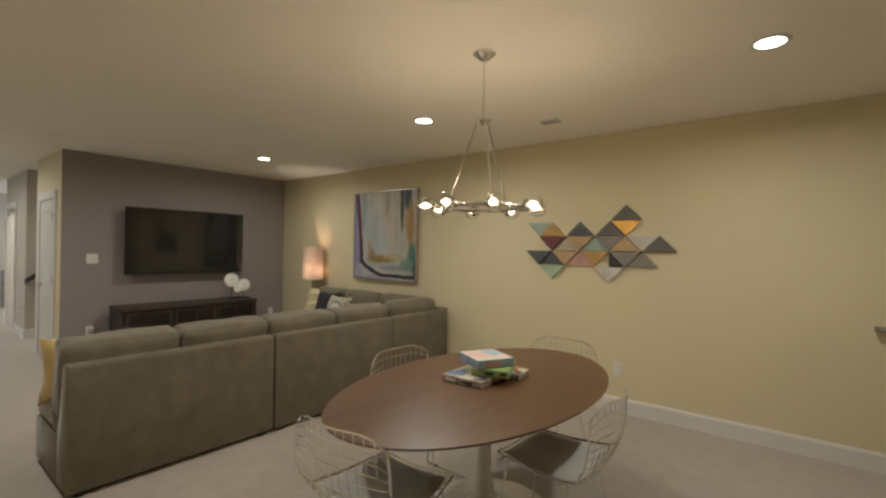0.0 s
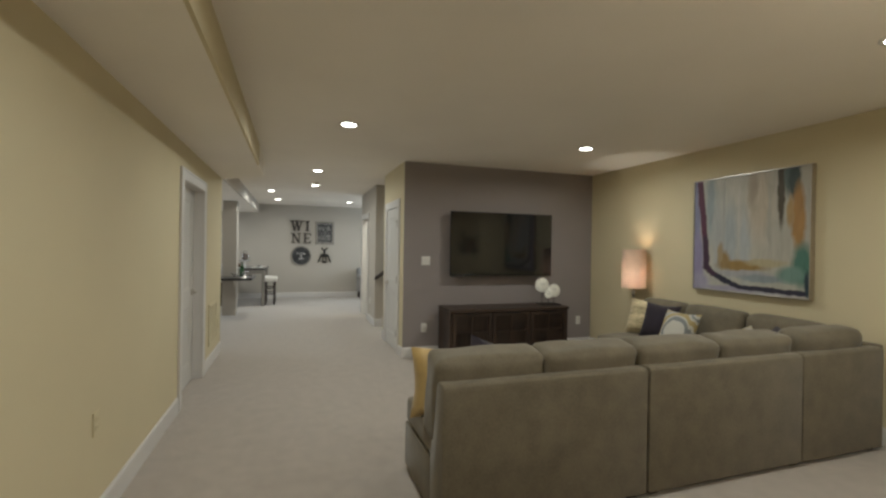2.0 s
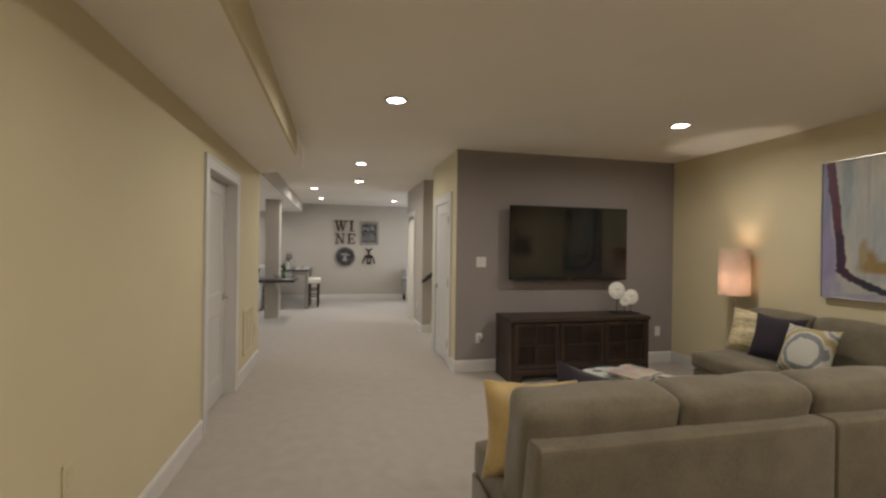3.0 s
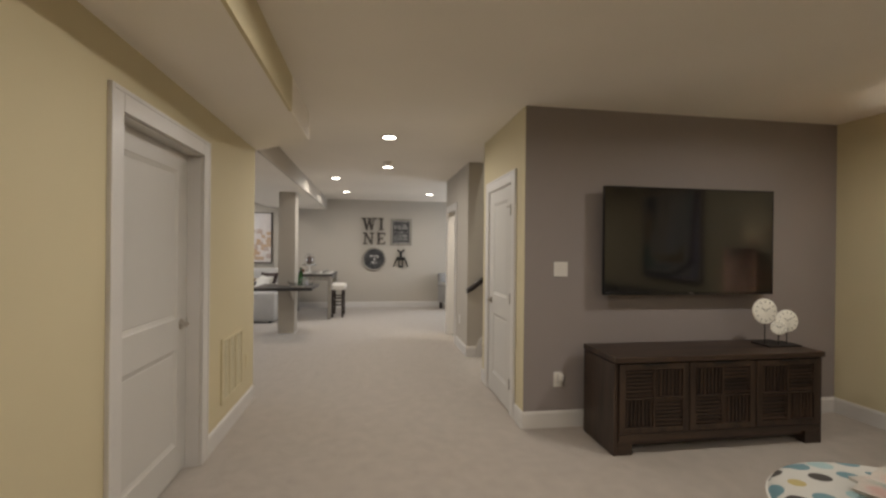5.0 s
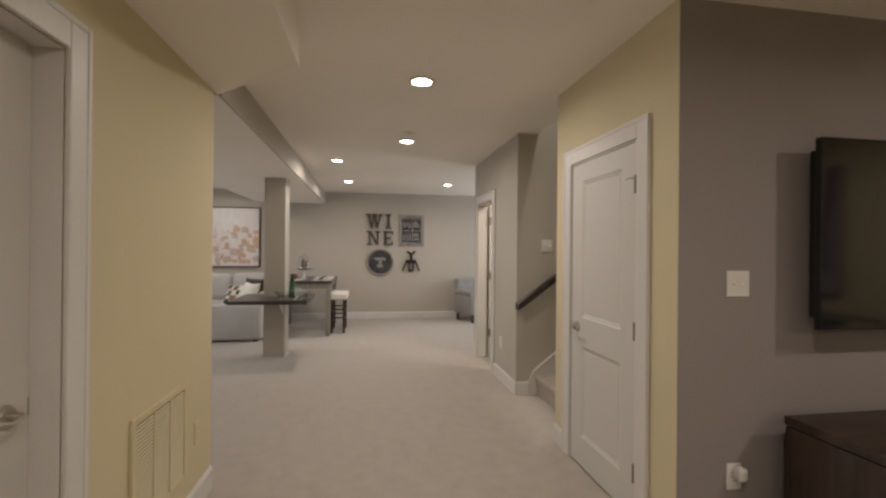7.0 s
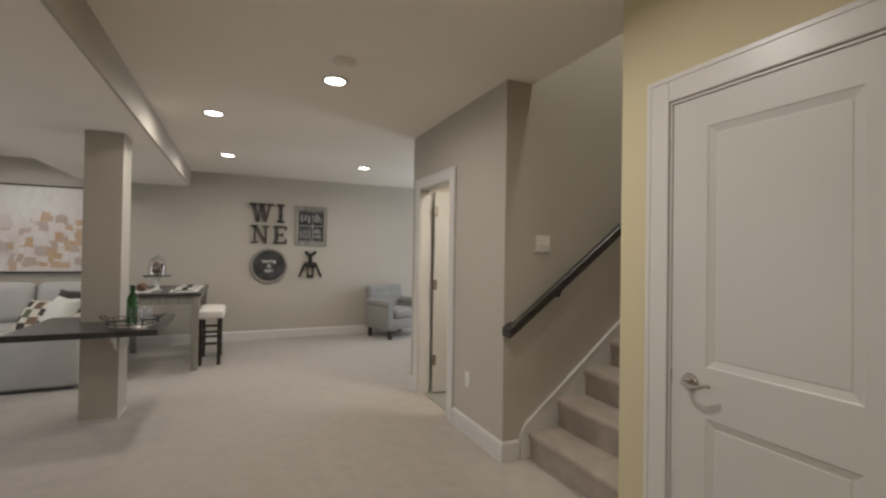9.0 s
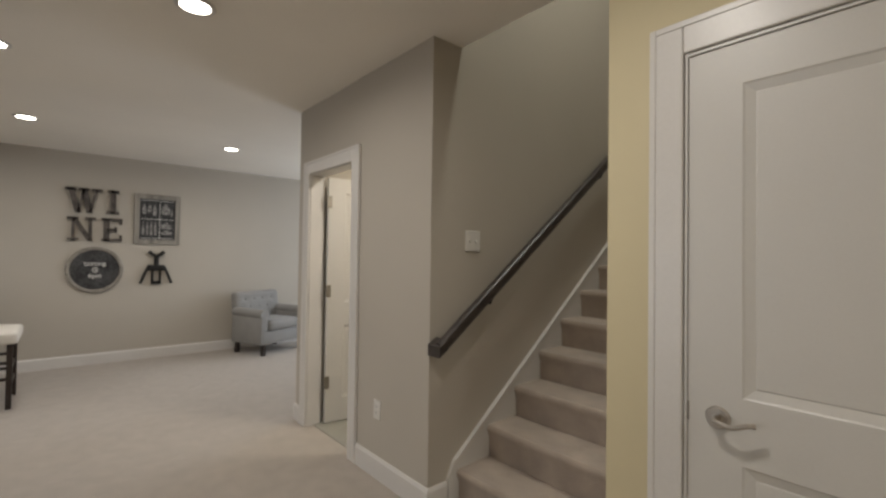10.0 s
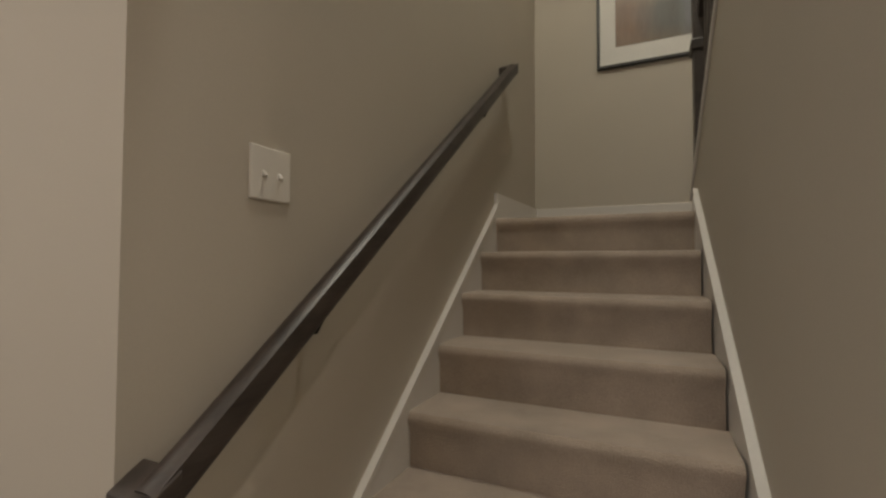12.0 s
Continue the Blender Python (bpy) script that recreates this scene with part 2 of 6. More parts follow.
# ---- helpers for building ----
def part(name, bm, mat, parent=None, label="", smooth=False):
    """One mesh object out of a bmesh, under a thing or a part."""
    me = bpy.data.meshes.new(name)
    bm.normal_update()
    bm.to_mesh(me)
    bm.free()
    me.materials.append(mat)
    if smooth:
        me.shade_smooth()
        me.set_sharp_from_angle(angle=radians(38))
    ob = new(name, me)
    if parent is not None:
        ob.parent = parent
    if label:
        ob["label"] = label
    return ob


def thing(name, m, label, category, group=""):
    ob = new(name)
    ob.empty_display_size = 0.1
    ob.matrix_world = m
    return tagged(ob, label, category, group)


def fixed(ob, label="", category=""):
    return tagged(ob, label, category, "", "structure")


def box(x0, x1, y0, y1, z0, z1, bevel=0.0, seg=2, bm=None):
    bm = bm or bmesh.new()
    m = Matrix.LocRotScale(((x0 + x1) / 2, (y0 + y1) / 2, (z0 + z1) / 2), None, (abs(x1 - x0), abs(y1 - y0), abs(z1 - z0)))
    made = bmesh.ops.create_cube(bm, size=1, matrix=m)["verts"]
    if bevel:
        edges = {e for v in made for e in v.link_edges}
        bmesh.ops.bevel(bm, geom=list(edges), offset=bevel, segments=seg, profile=0.5, affect="EDGES")
    return bm


def prism(points, axis, a, b, bm=None, bevel=0.0):
    """A polygon of (u, v) pushed along one axis from a to b; the other two axes in the order x, y, z."""
    bm = bm or bmesh.new()

    def at(u, v, w):
        return {"x": (w, u, v), "y": (u, w, v), "z": (u, v, w)}[axis]
    lo = [bm.verts.new(at(u, v, a)) for u, v in points]
    hi = [bm.verts.new(at(u, v, b)) for u, v in points]
    faces = [bm.faces.new(lo), bm.faces.new(hi)]
    for i in range(len(points)):
        j = (i + 1) % len(points)
        faces.append(bm.faces.new((lo[i], lo[j], hi[j], hi[i])))
    bmesh.ops.recalc_face_normals(bm, faces=faces)
    if bevel:
        bmesh.ops.bevel(bm, geom=list({e for f in faces for e in f.edges}), offset=bevel, segments=2, profile=0.5, affect="EDGES")
    return bm


def lathe(profile, steps=24, bm=None, center=(0, 0, 0)):
    """A turned shape from (radius, height) pairs."""
    bm = bm or bmesh.new()
    rings = []
    for r, z in profile:
        rings.append([bm.verts.new((center[0] + r * math.cos(2 * math.pi * i / steps), center[1] + r * math.sin(2 * math.pi * i / steps), center[2] + z)) for i in range(steps)])
    for a, b in zip(rings, rings[1:]):
        for i in range(steps):
            j = (i + 1) % steps
            bm.faces.new((a[i], a[j], b[j], b[i]))
    for ring in (rings[0], rings[-1]):
        if profile[0 if ring is rings[0] else -1][0] > 1e-4:
            bm.faces.new(ring)
    bmesh.ops.recalc_face_normals(bm, faces=bm.faces[:])
    return bm


def tube(points, r, sides=6, bm=None, closed=False):
    """A round bar along a line of points."""
    bm = bm or bmesh.new()
    pts = [Vector(p) for p in points]
    count = len(pts)
    rings = []
    side = None
    for i, p in enumerate(pts):
        a = pts[(i - 1) % count] if (closed or i > 0) else p
        b = pts[(i + 1) % count] if (closed or i < count - 1) else p
        d = (b - a).normalized()
        if side is None:
            side = d.orthogonal().normalized()
        side = (side - d * side.dot(d)).normalized()
        up = d.cross(side)
        rings.append([bm.verts.new(p + r * (math.cos(2 * math.pi * j / sides) * side + math.sin(2 * math.pi * j / sides) * up)) for j in range(sides)])
    pairs = list(zip(rings, rings[1:])) + ([(rings[-1], rings[0])] if closed else [])
    for a, b in pairs:
        for j in range(sides):
            q = (j + 1) % sides
            bm.faces.new((a[j], a[q], b[q], b[j]))
    if not closed:
        bm.faces.new(rings[0][::-1]); bm.faces.new(rings[-1])
    return bm


def softbox(w, d, h, r=0.05, puff=(0, 0, 0), cuts=9, wob=0.004, seed=0, center=(0, 0, 0)):
    """A stuffed block w x d x h with rounded edges and swollen faces."""
    bm = bmesh.new()
    bmesh.ops.create_cube(bm, size=2)
    bmesh.ops.subdivide_edges(bm, edges=bm.edges[:], cuts=cuts, use_grid_fill=True)
    half = Vector((w / 2, d / 2, h / 2))
    r = min(r, min(half) * 0.98)
    for v in bm.verts:
        u = Vector([math.copysign(abs(c) ** 0.7, c) for c in v.co])
        p = Vector((u.x * half.x, u.y * half.y, u.z * half.z))
        core = Vector([max(-(half[i] - r), min(half[i] - r, p[i])) for i in range(3)])
        d_ = p - core
        if d_.length > 1e-6:
            p = core + d_.normalized() * r
        bulge = [(1 - u[(i + 1) % 3] ** 2) * (1 - u[(i + 2) % 3] ** 2) for i in range(3)]
        p += Vector([puff[i] * bulge[i] * u[i] for i in range(3)])
        p += wob * noise.noise_vector(p * 6 + Vector((seed * 7.3, seed, 0)))
        v.co = p + Vector(center)
    return bm


def pillow_mesh(w, h, t, seed=0):
    """A square throw pillow standing in the xz plane with pinched corners."""
    bm = bmesh.new()
    bmesh.ops.create_cube(bm, size=2)
    bmesh.ops.subdivide_edges(bm, edges=bm.edges[:], cuts=11, use_grid_fill=True)
    for v in bm.verts:
        u, s, q = v.co
        edge = max(0.0, (1 - abs(u) ** 3.2) * (1 - abs(q) ** 3.2)) ** 0.5
        x = u * w / 2 * (1 - 0.11 * (1 - q * q))
        z = q * h / 2 * (1 - 0.09 * (1 - u * u))
        y = s * (0.006 + t / 2 * edge)
        v.co = Vector((x, y, z)) + 0.006 * noise.noise_vector(Vector((x * 7 + seed, y * 3, z * 7)))
    return bm


def text_mesh(name, body, size, depth, mat, m, parent=None, label=""):
    cu = bpy.data.curves.new(name, "FONT")
    cu.body, cu.size, cu.extrude, cu.align_x, cu.align_y = body, size, depth, "CENTER", "CENTER"
    tmp = bpy.data.objects.new(name, cu)
    scene.collection.objects.link(tmp)
    me = bpy.data.meshes.new_from_object(tmp.evaluated_get(bpy.context.evaluated_depsgraph_get()))
    bpy.data.objects.remove(tmp)
    bpy.data.curves.remove(cu)
    me.materials.clear()
    me.materials.append(mat)
    ob = new(name, me)
    if parent is not None:
        ob.parent = parent
        ob.matrix_local = m
    else:
        ob.matrix_world = m
    if label:
        ob["label"] = label
    return ob


def skewed(bm, rate=0.033, y0=1.4):
    """Lean a stair part in plan, for the flight narrows a little towards the landing."""
    for v in bm.verts:
        v.co.x -= rate * (v.co.y - y0)
    return bm


# ---- the shell ----
FLOOR_X0, FLOOR_X1, FLOOR_Y0, FLOOR_Y1 = -14.0, 3.2, -5.4, 4.7
fixed(part("floor", prism([(FLOOR_X0, FLOOR_Y0), (-7.2, FLOOR_Y0), (-7.2, -1.1), (FLOOR_X1, -1.1), (FLOOR_X1, FLOOR_Y1), (FLOOR_X0, FLOOR_Y1)], "z", -0.15, 0.0), CARPET), "beige cut-pile carpet over the whole basement floor", "floor")


def wall(name, pieces, mat, label):
    bm = bmesh.new()
    for p in pieces:
        box(*p, bm=bm)
    return fixed(part(name, bm, mat), label, "wall")


Y_R, Y_L, Y_C, Y_H = 4.32, -0.90, 1.40, 1.45
X_TV, X_ST, X_SR, X_END, X_BACK, X_LEND = -6.335, -8.725, -7.668, -10.50, -13.81, -7.34
wall("wall_dining_side", [(-6.455, 3.2, Y_R, Y_R + 0.12, 0, CEIL)], YELLOW, "cream yellow painted drywall behind the dining table")
wall("wall_behind", [(3.08, 3.2, -1.02, Y_R, 0, CEIL)], YELLOW, "cream yellow painted drywall")
LD0, LD1, LDT = -6.03, -5.08, 2.02
wall("wall_left", [(X_LEND, LD0, Y_L - 0.12, Y_L, 0, CEIL), (LD1, 3.08, Y_L - 0.12, Y_L, 0, CEIL), (LD0, LD1, Y_L - 0.12, Y_L, LDT, CEIL)],
     YELLOW, "long cream yellow painted wall with a door")
wall("wall_left_return", [(X_LEND - 0.003, X_LEND + 0.117, -5.2, Y_L - 0.003, 0, CEIL)], GREIGE, "greige painted end of the hall wall")
wall("wall_tv", [(X_TV - 0.12, X_TV, Y_C + 0.002, Y_R, 0, CEIL)], TAUPE, "taupe accent wall behind the television")
CD0, CD1, CDT = -7.412, -6.642, 2.012
wall("wall_closet", [(X_SR, CD0, Y_C, Y_C + 0.12, 0, CEIL), (CD1, X_TV - 0.003, Y_C, Y_C + 0.12, 0, CEIL), (CD0, CD1, Y_C, Y_C + 0.12, CDT, CEIL)],
     YELLOW, "cream yellow hall wall around the closet door")
HD0, HD1, HDT = -10.285, -9.585, 2.025
wall("wall_hall", [(X_END, HD0, Y_H, Y_H + 0.12, 0, CEIL), (HD1, X_ST, Y_H, Y_H + 0.12, 0, CEIL), (HD0, HD1, Y_H, Y_H + 0.12, HDT, CEIL)],
     GREIGE, "greige hall wall with an open door")
wall("wall_stair_side", [(X_ST - 0.12, X_ST, Y_H + 0.12, 4.55, 0, 5.1), (X_ST - 0.12, X_ST - 0.002, Y_H, Y_H + 0.12, CEIL, 5.1)], GREIGE, "greige wall beside the stairs")
wall("wall_alcove_side", [(X_END, X_END + 0.12, Y_H + 0.12, 4.5, 0, CEIL)], GREIGE, "greige side wall of the window alcove")
wall("wall_back", [(X_BACK - 0.12, X_BACK, -5.2, 4.5, 0, CEIL)], GREIGE, "greige end wall of the basement")
PD0, PD1, PDT = -11.0, -9.4, 2.08
wall("wall_lounge_side", [(X_BACK, PD0, -5.32, -5.2, 0, CEIL), (PD1, X_LEND, -5.32, -5.2, 0, CEIL), (PD0, PD1, -5.32, -5.2, PDT, CEIL)], GREIGE, "greige outer wall of the lounge")
W0, W1, WZ0, WZ1 = -12.9, -11.3, 0.6, 2.1
wall("wall_alcove_window", [(X_BACK, W0, 4.5, 4.62, 0, CEIL), (W1, X_ST - 0.12, 4.5, 4.62, 0, CEIL), (W0, W1, 4.5, 4.62, 0, WZ0), (W0, W1, 4.5, 4.62, WZ1, CEIL)],
     GREIGE, "greige wall with a window")
wall("wall_landing", [(X_ST, -6.46, 4.36, 4.48, 0.0, 5.1)], GREIGE, "greige wall above the stair landing")
wall("wall_stair_top", [(X_ST, -6.46, Y_C + 0.14, 1.66, CEIL + 0.12, 5.1), (-6.46, -6.34, 1.54, 4.48, CEIL + 0.12, 5.1)], GREIGE, "greige upper walls of the stairwell")
# knee wall between the two flights, with a sloping top
fixed(part("wall_stair_knee", skewed(prism([(Y_C + 0.12, 0), (3.62, 0), (3.62, 1.62), (1.86, 2.9), (1.86, 3.6), (Y_C + 0.12, 3.6)], "x", X_SR, X_SR + 0.11)), GREIGE),
      "greige knee wall along the stairs with a sloping top", "wall")
fixed(part("trim_knee_cap", skewed(prism([(3.65, 1.60), (3.65, 1.63), (1.86, 2.93), (1.86, 2.90)], "x", X_SR - 0.008, X_SR + 0.125)), TRIM), "white painted cap of the knee wall", "trim")

# ceilings and soffits
bm = bmesh.new()
for p in [(FLOOR_X0, X_ST, FLOOR_Y0, FLOOR_Y1), (X_ST, X_SR + 0.11, FLOOR_Y0, 1.66), (X_SR + 0.11, FLOOR_X1, FLOOR_Y0, 1.54), (X_TV - 0.12, FLOOR_X1, 1.54, FLOOR_Y1)]:
    box(*p, CEIL, CEIL + 0.12, bm=bm)
fixed(part("ceiling", bm, WHITE_CEIL), "flat white painted drywall ceiling", "ceiling")
fixed(part("ceiling_upper", box(X_ST - 0.12, -6.18, 1.5, 4.5, 5.1, 5.2), WHITE_CEIL), "white ceiling over the stairwell", "ceiling")
SOF, Y_S = 2.345, -0.345
fixed(part("soffit_left_side", box(-6.05, 3.08, Y_S - 0.02, Y_S, SOF, CEIL), YELLOW), "cream yellow side of the boxed soffit", "soffit")
fixed(part("soffit_left", prism([(3.08, Y_L), (3.08, Y_S - 0.02), (-6.05, Y_S - 0.02), (-6.05, Y_S), (-6.86, Y_S), (X_LEND - 0.05, Y_L)], "z", SOF, CEIL), WHITE_CEIL), "white boxed soffit along the left wall", "soffit")
fixed(part("soffit_far", box(X_BACK, X_LEND - 0.05, -2.2, -0.892, SOF - 0.004, CEIL), WHITE_CEIL), "white boxed soffit over the lounge edge", "soffit")
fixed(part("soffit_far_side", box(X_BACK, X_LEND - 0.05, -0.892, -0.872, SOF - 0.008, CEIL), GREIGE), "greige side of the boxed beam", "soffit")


# ---- trim ----
def baseboard(pts):
    """A bevelled white board along a wall: start, end and the side it faces."""
    (x0, y0), (x1, y1), (nx, ny) = pts
    d = Vector((x1 - x0, y1 - y0, 0))
    bm = prism([(0, 0), (0.014, 0), (0.014, 0.115), (0.006, 0.135), (0, 0.135)], "x", 0, d.length)
    along = d.normalized()
    m = Matrix((( along.x, nx, 0, x0), (along.y, ny, 0, y0), (0, 0, 1, 0), (0, 0, 0, 1)))
    bmesh.ops.transform(bm, matrix=m, verts=bm.verts[:])
    bmesh.ops.recalc_face_normals(bm, faces=bm.faces[:])
    return fixed(part("baseboard", bm, TRIM), "white painted baseboard", "baseboard")


CAS = 0.10
for b in [((X_TV, Y_R), (3.08, Y_R), (0, -1)), ((X_TV, Y_C + 0.0), (X_TV, Y_R), (1, 0)), ((X_LEND, Y_L), (LD0 - CAS, Y_L), (0, 1)), ((LD1 + CAS, Y_L), (3.08, Y_L), (0, 1)),
          ((CD1 + CAS, Y_C), (X_TV + 0.014, Y_C), (0, -1)), ((X_SR, Y_C), (CD0 - CAS, Y_C), (0, -1)), ((HD1 + CAS, Y_H), (X_ST + 0.014, Y_H), (0, -1)),
          ((X_END - 0.014, Y_H), (HD0 - CAS, Y_H), (0, -1)), ((X_ST, Y_H), (X_ST, 1.58), (1, 0)), ((X_END, Y_H), (X_END, 4.5), (-1, 0)), ((X_BACK, -5.2), (X_BACK, 4.5), (1, 0)),
          ((X_LEND, -5.2), (X_LEND, Y_L), (-1, 0)), ((X_BACK, -5.2), (PD0, -5.2), (0, 1)), ((PD1, -5.2), (X_LEND, -5.2), (0, 1)), ((X_BACK, 4.5), (X_END, 4.5), (0, -1)), ((3.08, Y_L), (3.08, Y_R), (-1, 0))]:
    baseboard(b)


def casing(name, x0, x1, top, y, face, depth):
    """Door casing and jamb round an opening in a wall along x; face is -1 or 1, the side it stands proud of."""
    bm = bmesh.new()
    f = y + face * 0.018
    for a, b, c, d in [(x0 - CAS, x0, 0, top + CAS), (x1, x1 + CAS, 0, top + CAS), (x0, x1, top, top + CAS)]:
        box(a, b, min(y, f), max(y, f), c, d, bevel=0.005, bm=bm)
        f2 = y + face * 0.0215
        if c == 0:
            e = (a - 0.003, a + 0.018) if a < x0 else (b - 0.018, b + 0.003)
            box(e[0], e[1], min(y, f2), max(y, f2), 0.001, top + CAS + 0.003, bevel=0.003, bm=bm)
        else:
            box(x0 - CAS + 0.018, x1 + CAS - 0.018, min(y, f2), max(y, f2), top + CAS - 0.018, top + CAS + 0.003, bevel=0.003, bm=bm)
    back = y - face * depth
    for a, b, c, d in [(x0 - 0.002, x0 + 0.004, 0, top), (x1 - 0.004, x1 + 0.002, 0, top), (x0, x1, top - 0.004, top + 0.002)]:
        box(a, b, min(y, back), max(y, back), c, d, bm=bm)
    return fixed(part(name, bm, TRIM), "white painted door casing", "trim")


casing("trim_left_door", LD0, LD1, LDT, Y_L, 1, 0.12)
casing("trim_closet_door", CD0, CD1, CDT, Y_C, -1, 0.12)
fixed(part("trim_closet_jamb", (lambda m: (box(CD0 + 0.004, CD0 + 0.0105, Y_C - 0.009, Y_C + 0.118, 0, CDT - 0.004, bm=m), box(CD1 - 0.0105, CD1 - 0.004, Y_C - 0.009, Y_C + 0.118, 0, CDT - 0.004, bm=m),
      box(CD0 + 0.0105, CD1 - 0.0105, Y_C - 0.009, Y_C + 0.118, CDT - 0.0108, CDT - 0.004, bm=m), m)[-1])(bmesh.new()), TRIM), "white painted closet door jamb", "trim")
casing("trim_hall_door", HD0, HD1, HDT, Y_H, -1, 0.12)


def door_leaf(w, h, parent_m, name, label, lever_at=None, hinge_at=None):
    """A two-panel moulded door in its own xz plane (x from 0 to w), front face at y = -0.0175."""
    top = thing(name, parent_m, label, "door")
    tagged(top, kind="structure")
    s = 0.142
    rows_ = [(0.19, 0.785), (0.972, h - 0.118)]
    for x0, x1 in ((0, s), (w - s, w)):
        part("stile", box(x0, x1, -0.0175, 0.0175, 0, h), DOORPAINT, top)
    for z0, z1 in ((0, 0.19), (0.785, 0.972), (h - 0.118, h)):
        part("rail", box(s, w - s, -0.0175, 0.0175, z0, z1), DOORPAINT, top)
    for z0, z1 in rows_:
        # a moulded panel: a lip, a cove that falls away and a flat field, alike on both faces
        bm = bmesh.new()
        for f in (-1, 1):
            loops = []
            for inset, depth in [(0, 0.0), (0.005, 0.0035), (0.030, 0.0105), (0.034, 0.0085)]:
                loops.append([bm.verts.new((x, f * (0.0175 - depth), z)) for x, z in
                              [(s + inset, z0 + inset), (w - s - inset, z0 + inset), (w - s - inset, z1 - inset), (s + inset, z1 - inset)]])
            for a, b in zip(loops, loops[1:]):
                for i in range(4):
                    j = (i + 1) % 4
                    bm.faces.new((a[i], a[j], b[j], b[i]) if f < 0 else (b[i], b[j], a[j], a[i]))
            bm.faces.new(loops[-1] if f < 0 else loops[-1][::-1])
        part("moulded_panel", bm, DOORPAINT, top)
    if lever_at is not None:
        x, z, way = lever_at
        h_ = part("lever_handle", lathe([(0.001, 0.012), (0.028, 0.012), (0.033, 0.004), (0.033, 0.0)], 24), NICKEL, top, "satin nickel lever handle", True)
        e = 0.0 if way > 0 else w
        part("latch_plate", box(e - 0.003, e + 0.003, -0.0185, 0.006, z - 0.028, z + 0.028, bevel=0.001), HINGE, top, "satin nickel latch plate")
        h_.matrix_local = pose(x, -0.0175, z, 90, 0, 0)
        part("spindle", tube([(0, 0, 0), (0, 0, 0.045)], 0.011, 10), NICKEL, h_, smooth=True)
        lever = [(way * t * 0.105, -0.014 * math.sin(t * 5.2) * t, 0.045 + 0.006 * math.sin(t * 3)) for t in [i / 12 for i in range(13)]]
        part("lever", tube(lever, 0.007, 8), NICKEL, h_, smooth=True)
    for hz in hinge_at or ():
        x, z = hz
        bm = tube([(x - 0.008, -0.032, z - 0.048), (x - 0.008, -0.032, z + 0.048)], 0.0085, 10)
        box(x - 0.022, x - 0.004, -0.026, -0.0165, z - 0.045, z + 0.045, bm=bm)
        part("hinge", bm, HINGE, top, "satin nickel butt hinge")
    return top


door_leaf(LD1 - LD0 - 0.0116, LDT - 0.018, pose(LD1 - 0.0058, Y_L - 0.10, 0.012, 0, 0, 180), "door_left", "closed white two-panel door with a nickel lever", (LD1 - LD0 - 0.034 - 0.065, 0.93, -1))
door_leaf(CD1 - CD0 - 0.025, CDT - 0.027, pose(CD0 + 0.0125, Y_C + 0.0155, 0.014), "door_closet", "closed white two-panel closet door with a nickel lever", (0.082, 0.905, 1),
          [(CD1 - CD0 - 0.025 + 0.018, 0.25), (CD1 - CD0 - 0.025 + 0.018, 0.99), (CD1 - CD0 - 0.025 + 0.018, 1.76)])
hd = door_leaf(0.66, 2.0, pose(HD0 + 0.035, Y_H + 0.135, 0.014, 0, 0, 84), "door_hall", "white two-panel door standing open into the powder room")
for z in (0.325, 1.07, 1.80):
    part("hinge", box(-0.012, 0.03, -0.024, -0.0175, z - 0.05, z + 0.05, bevel=0.002), HINGE, hd, "satin nickel butt hinge")
closet_stop = thing("hinge_door_stop", pose(CD1 - 0.012, Y_C - 0.006, 1.80), "satin nickel hinge-pin door stop on the closet door", "door stop")
part("arm", tube([(0, 0, 0), (-0.018, -0.026, 0.010), (-0.048, -0.03, 0.004)], 0.004, 8), NICKEL, closet_stop, smooth=True)
part("bumper", tube([(-0.046, -0.03, 0.004), (-0.056, -0.03, 0.003)], 0.0065, 8), PLASTIC, closet_stop, smooth=True)
# powder room behind the open door
TILE = material("grey_beige_floor_tile", (0.29, 0.28, 0.24), 0.4, vary=0.06, scale=5, fine=50, bump=0.03)
fixed(part("floor_powder_room", box(X_END + 0.12, X_ST - 0.12, Y_H + 0.06, 3.3, 0.0, 0.006), TILE), "grey-beige tiled floor of the powder room", "floor")
fixed(part("wall_powder_room", box(X_END + 0.12, -8.9, 3.3, 3.4, 0, CEIL), YELLOW), "cream yellow wall of the powder room", "wall")
# window in the alcove
win = thing("window_alcove", pose((W0 + W1) / 2, 4.55, WZ0), "white framed basement window in the alcove", "window")
tagged(win, kind="structure")
bm = bmesh.new()
for p in [(-0.8, -0.74, 0, 1.5), (0.74, 0.8, 0, 1.5), (-0.74, 0.74, 0, 0.06), (-0.74, 0.74, 1.44, 1.5), (-0.03, 0.03, 0.06, 1.44)]:
    box(p[0], p[1], -0.03, 0.03, p[2], p[3], bm=bm)
part("window_frame", bm, TRIM, win)
part("window_sill", box(-0.86, 0.86, -0.12, 0.03, -0.03, 0.0, bevel=0.004), TRIM, win)
for a, b in ((-0.74, -0.03), (0.03, 0.74)):
    pane = part("pane", box(a, b, -0.004, 0.004, 0.06, 1.44), GLASS, win)
    pane.visible_shadow = False

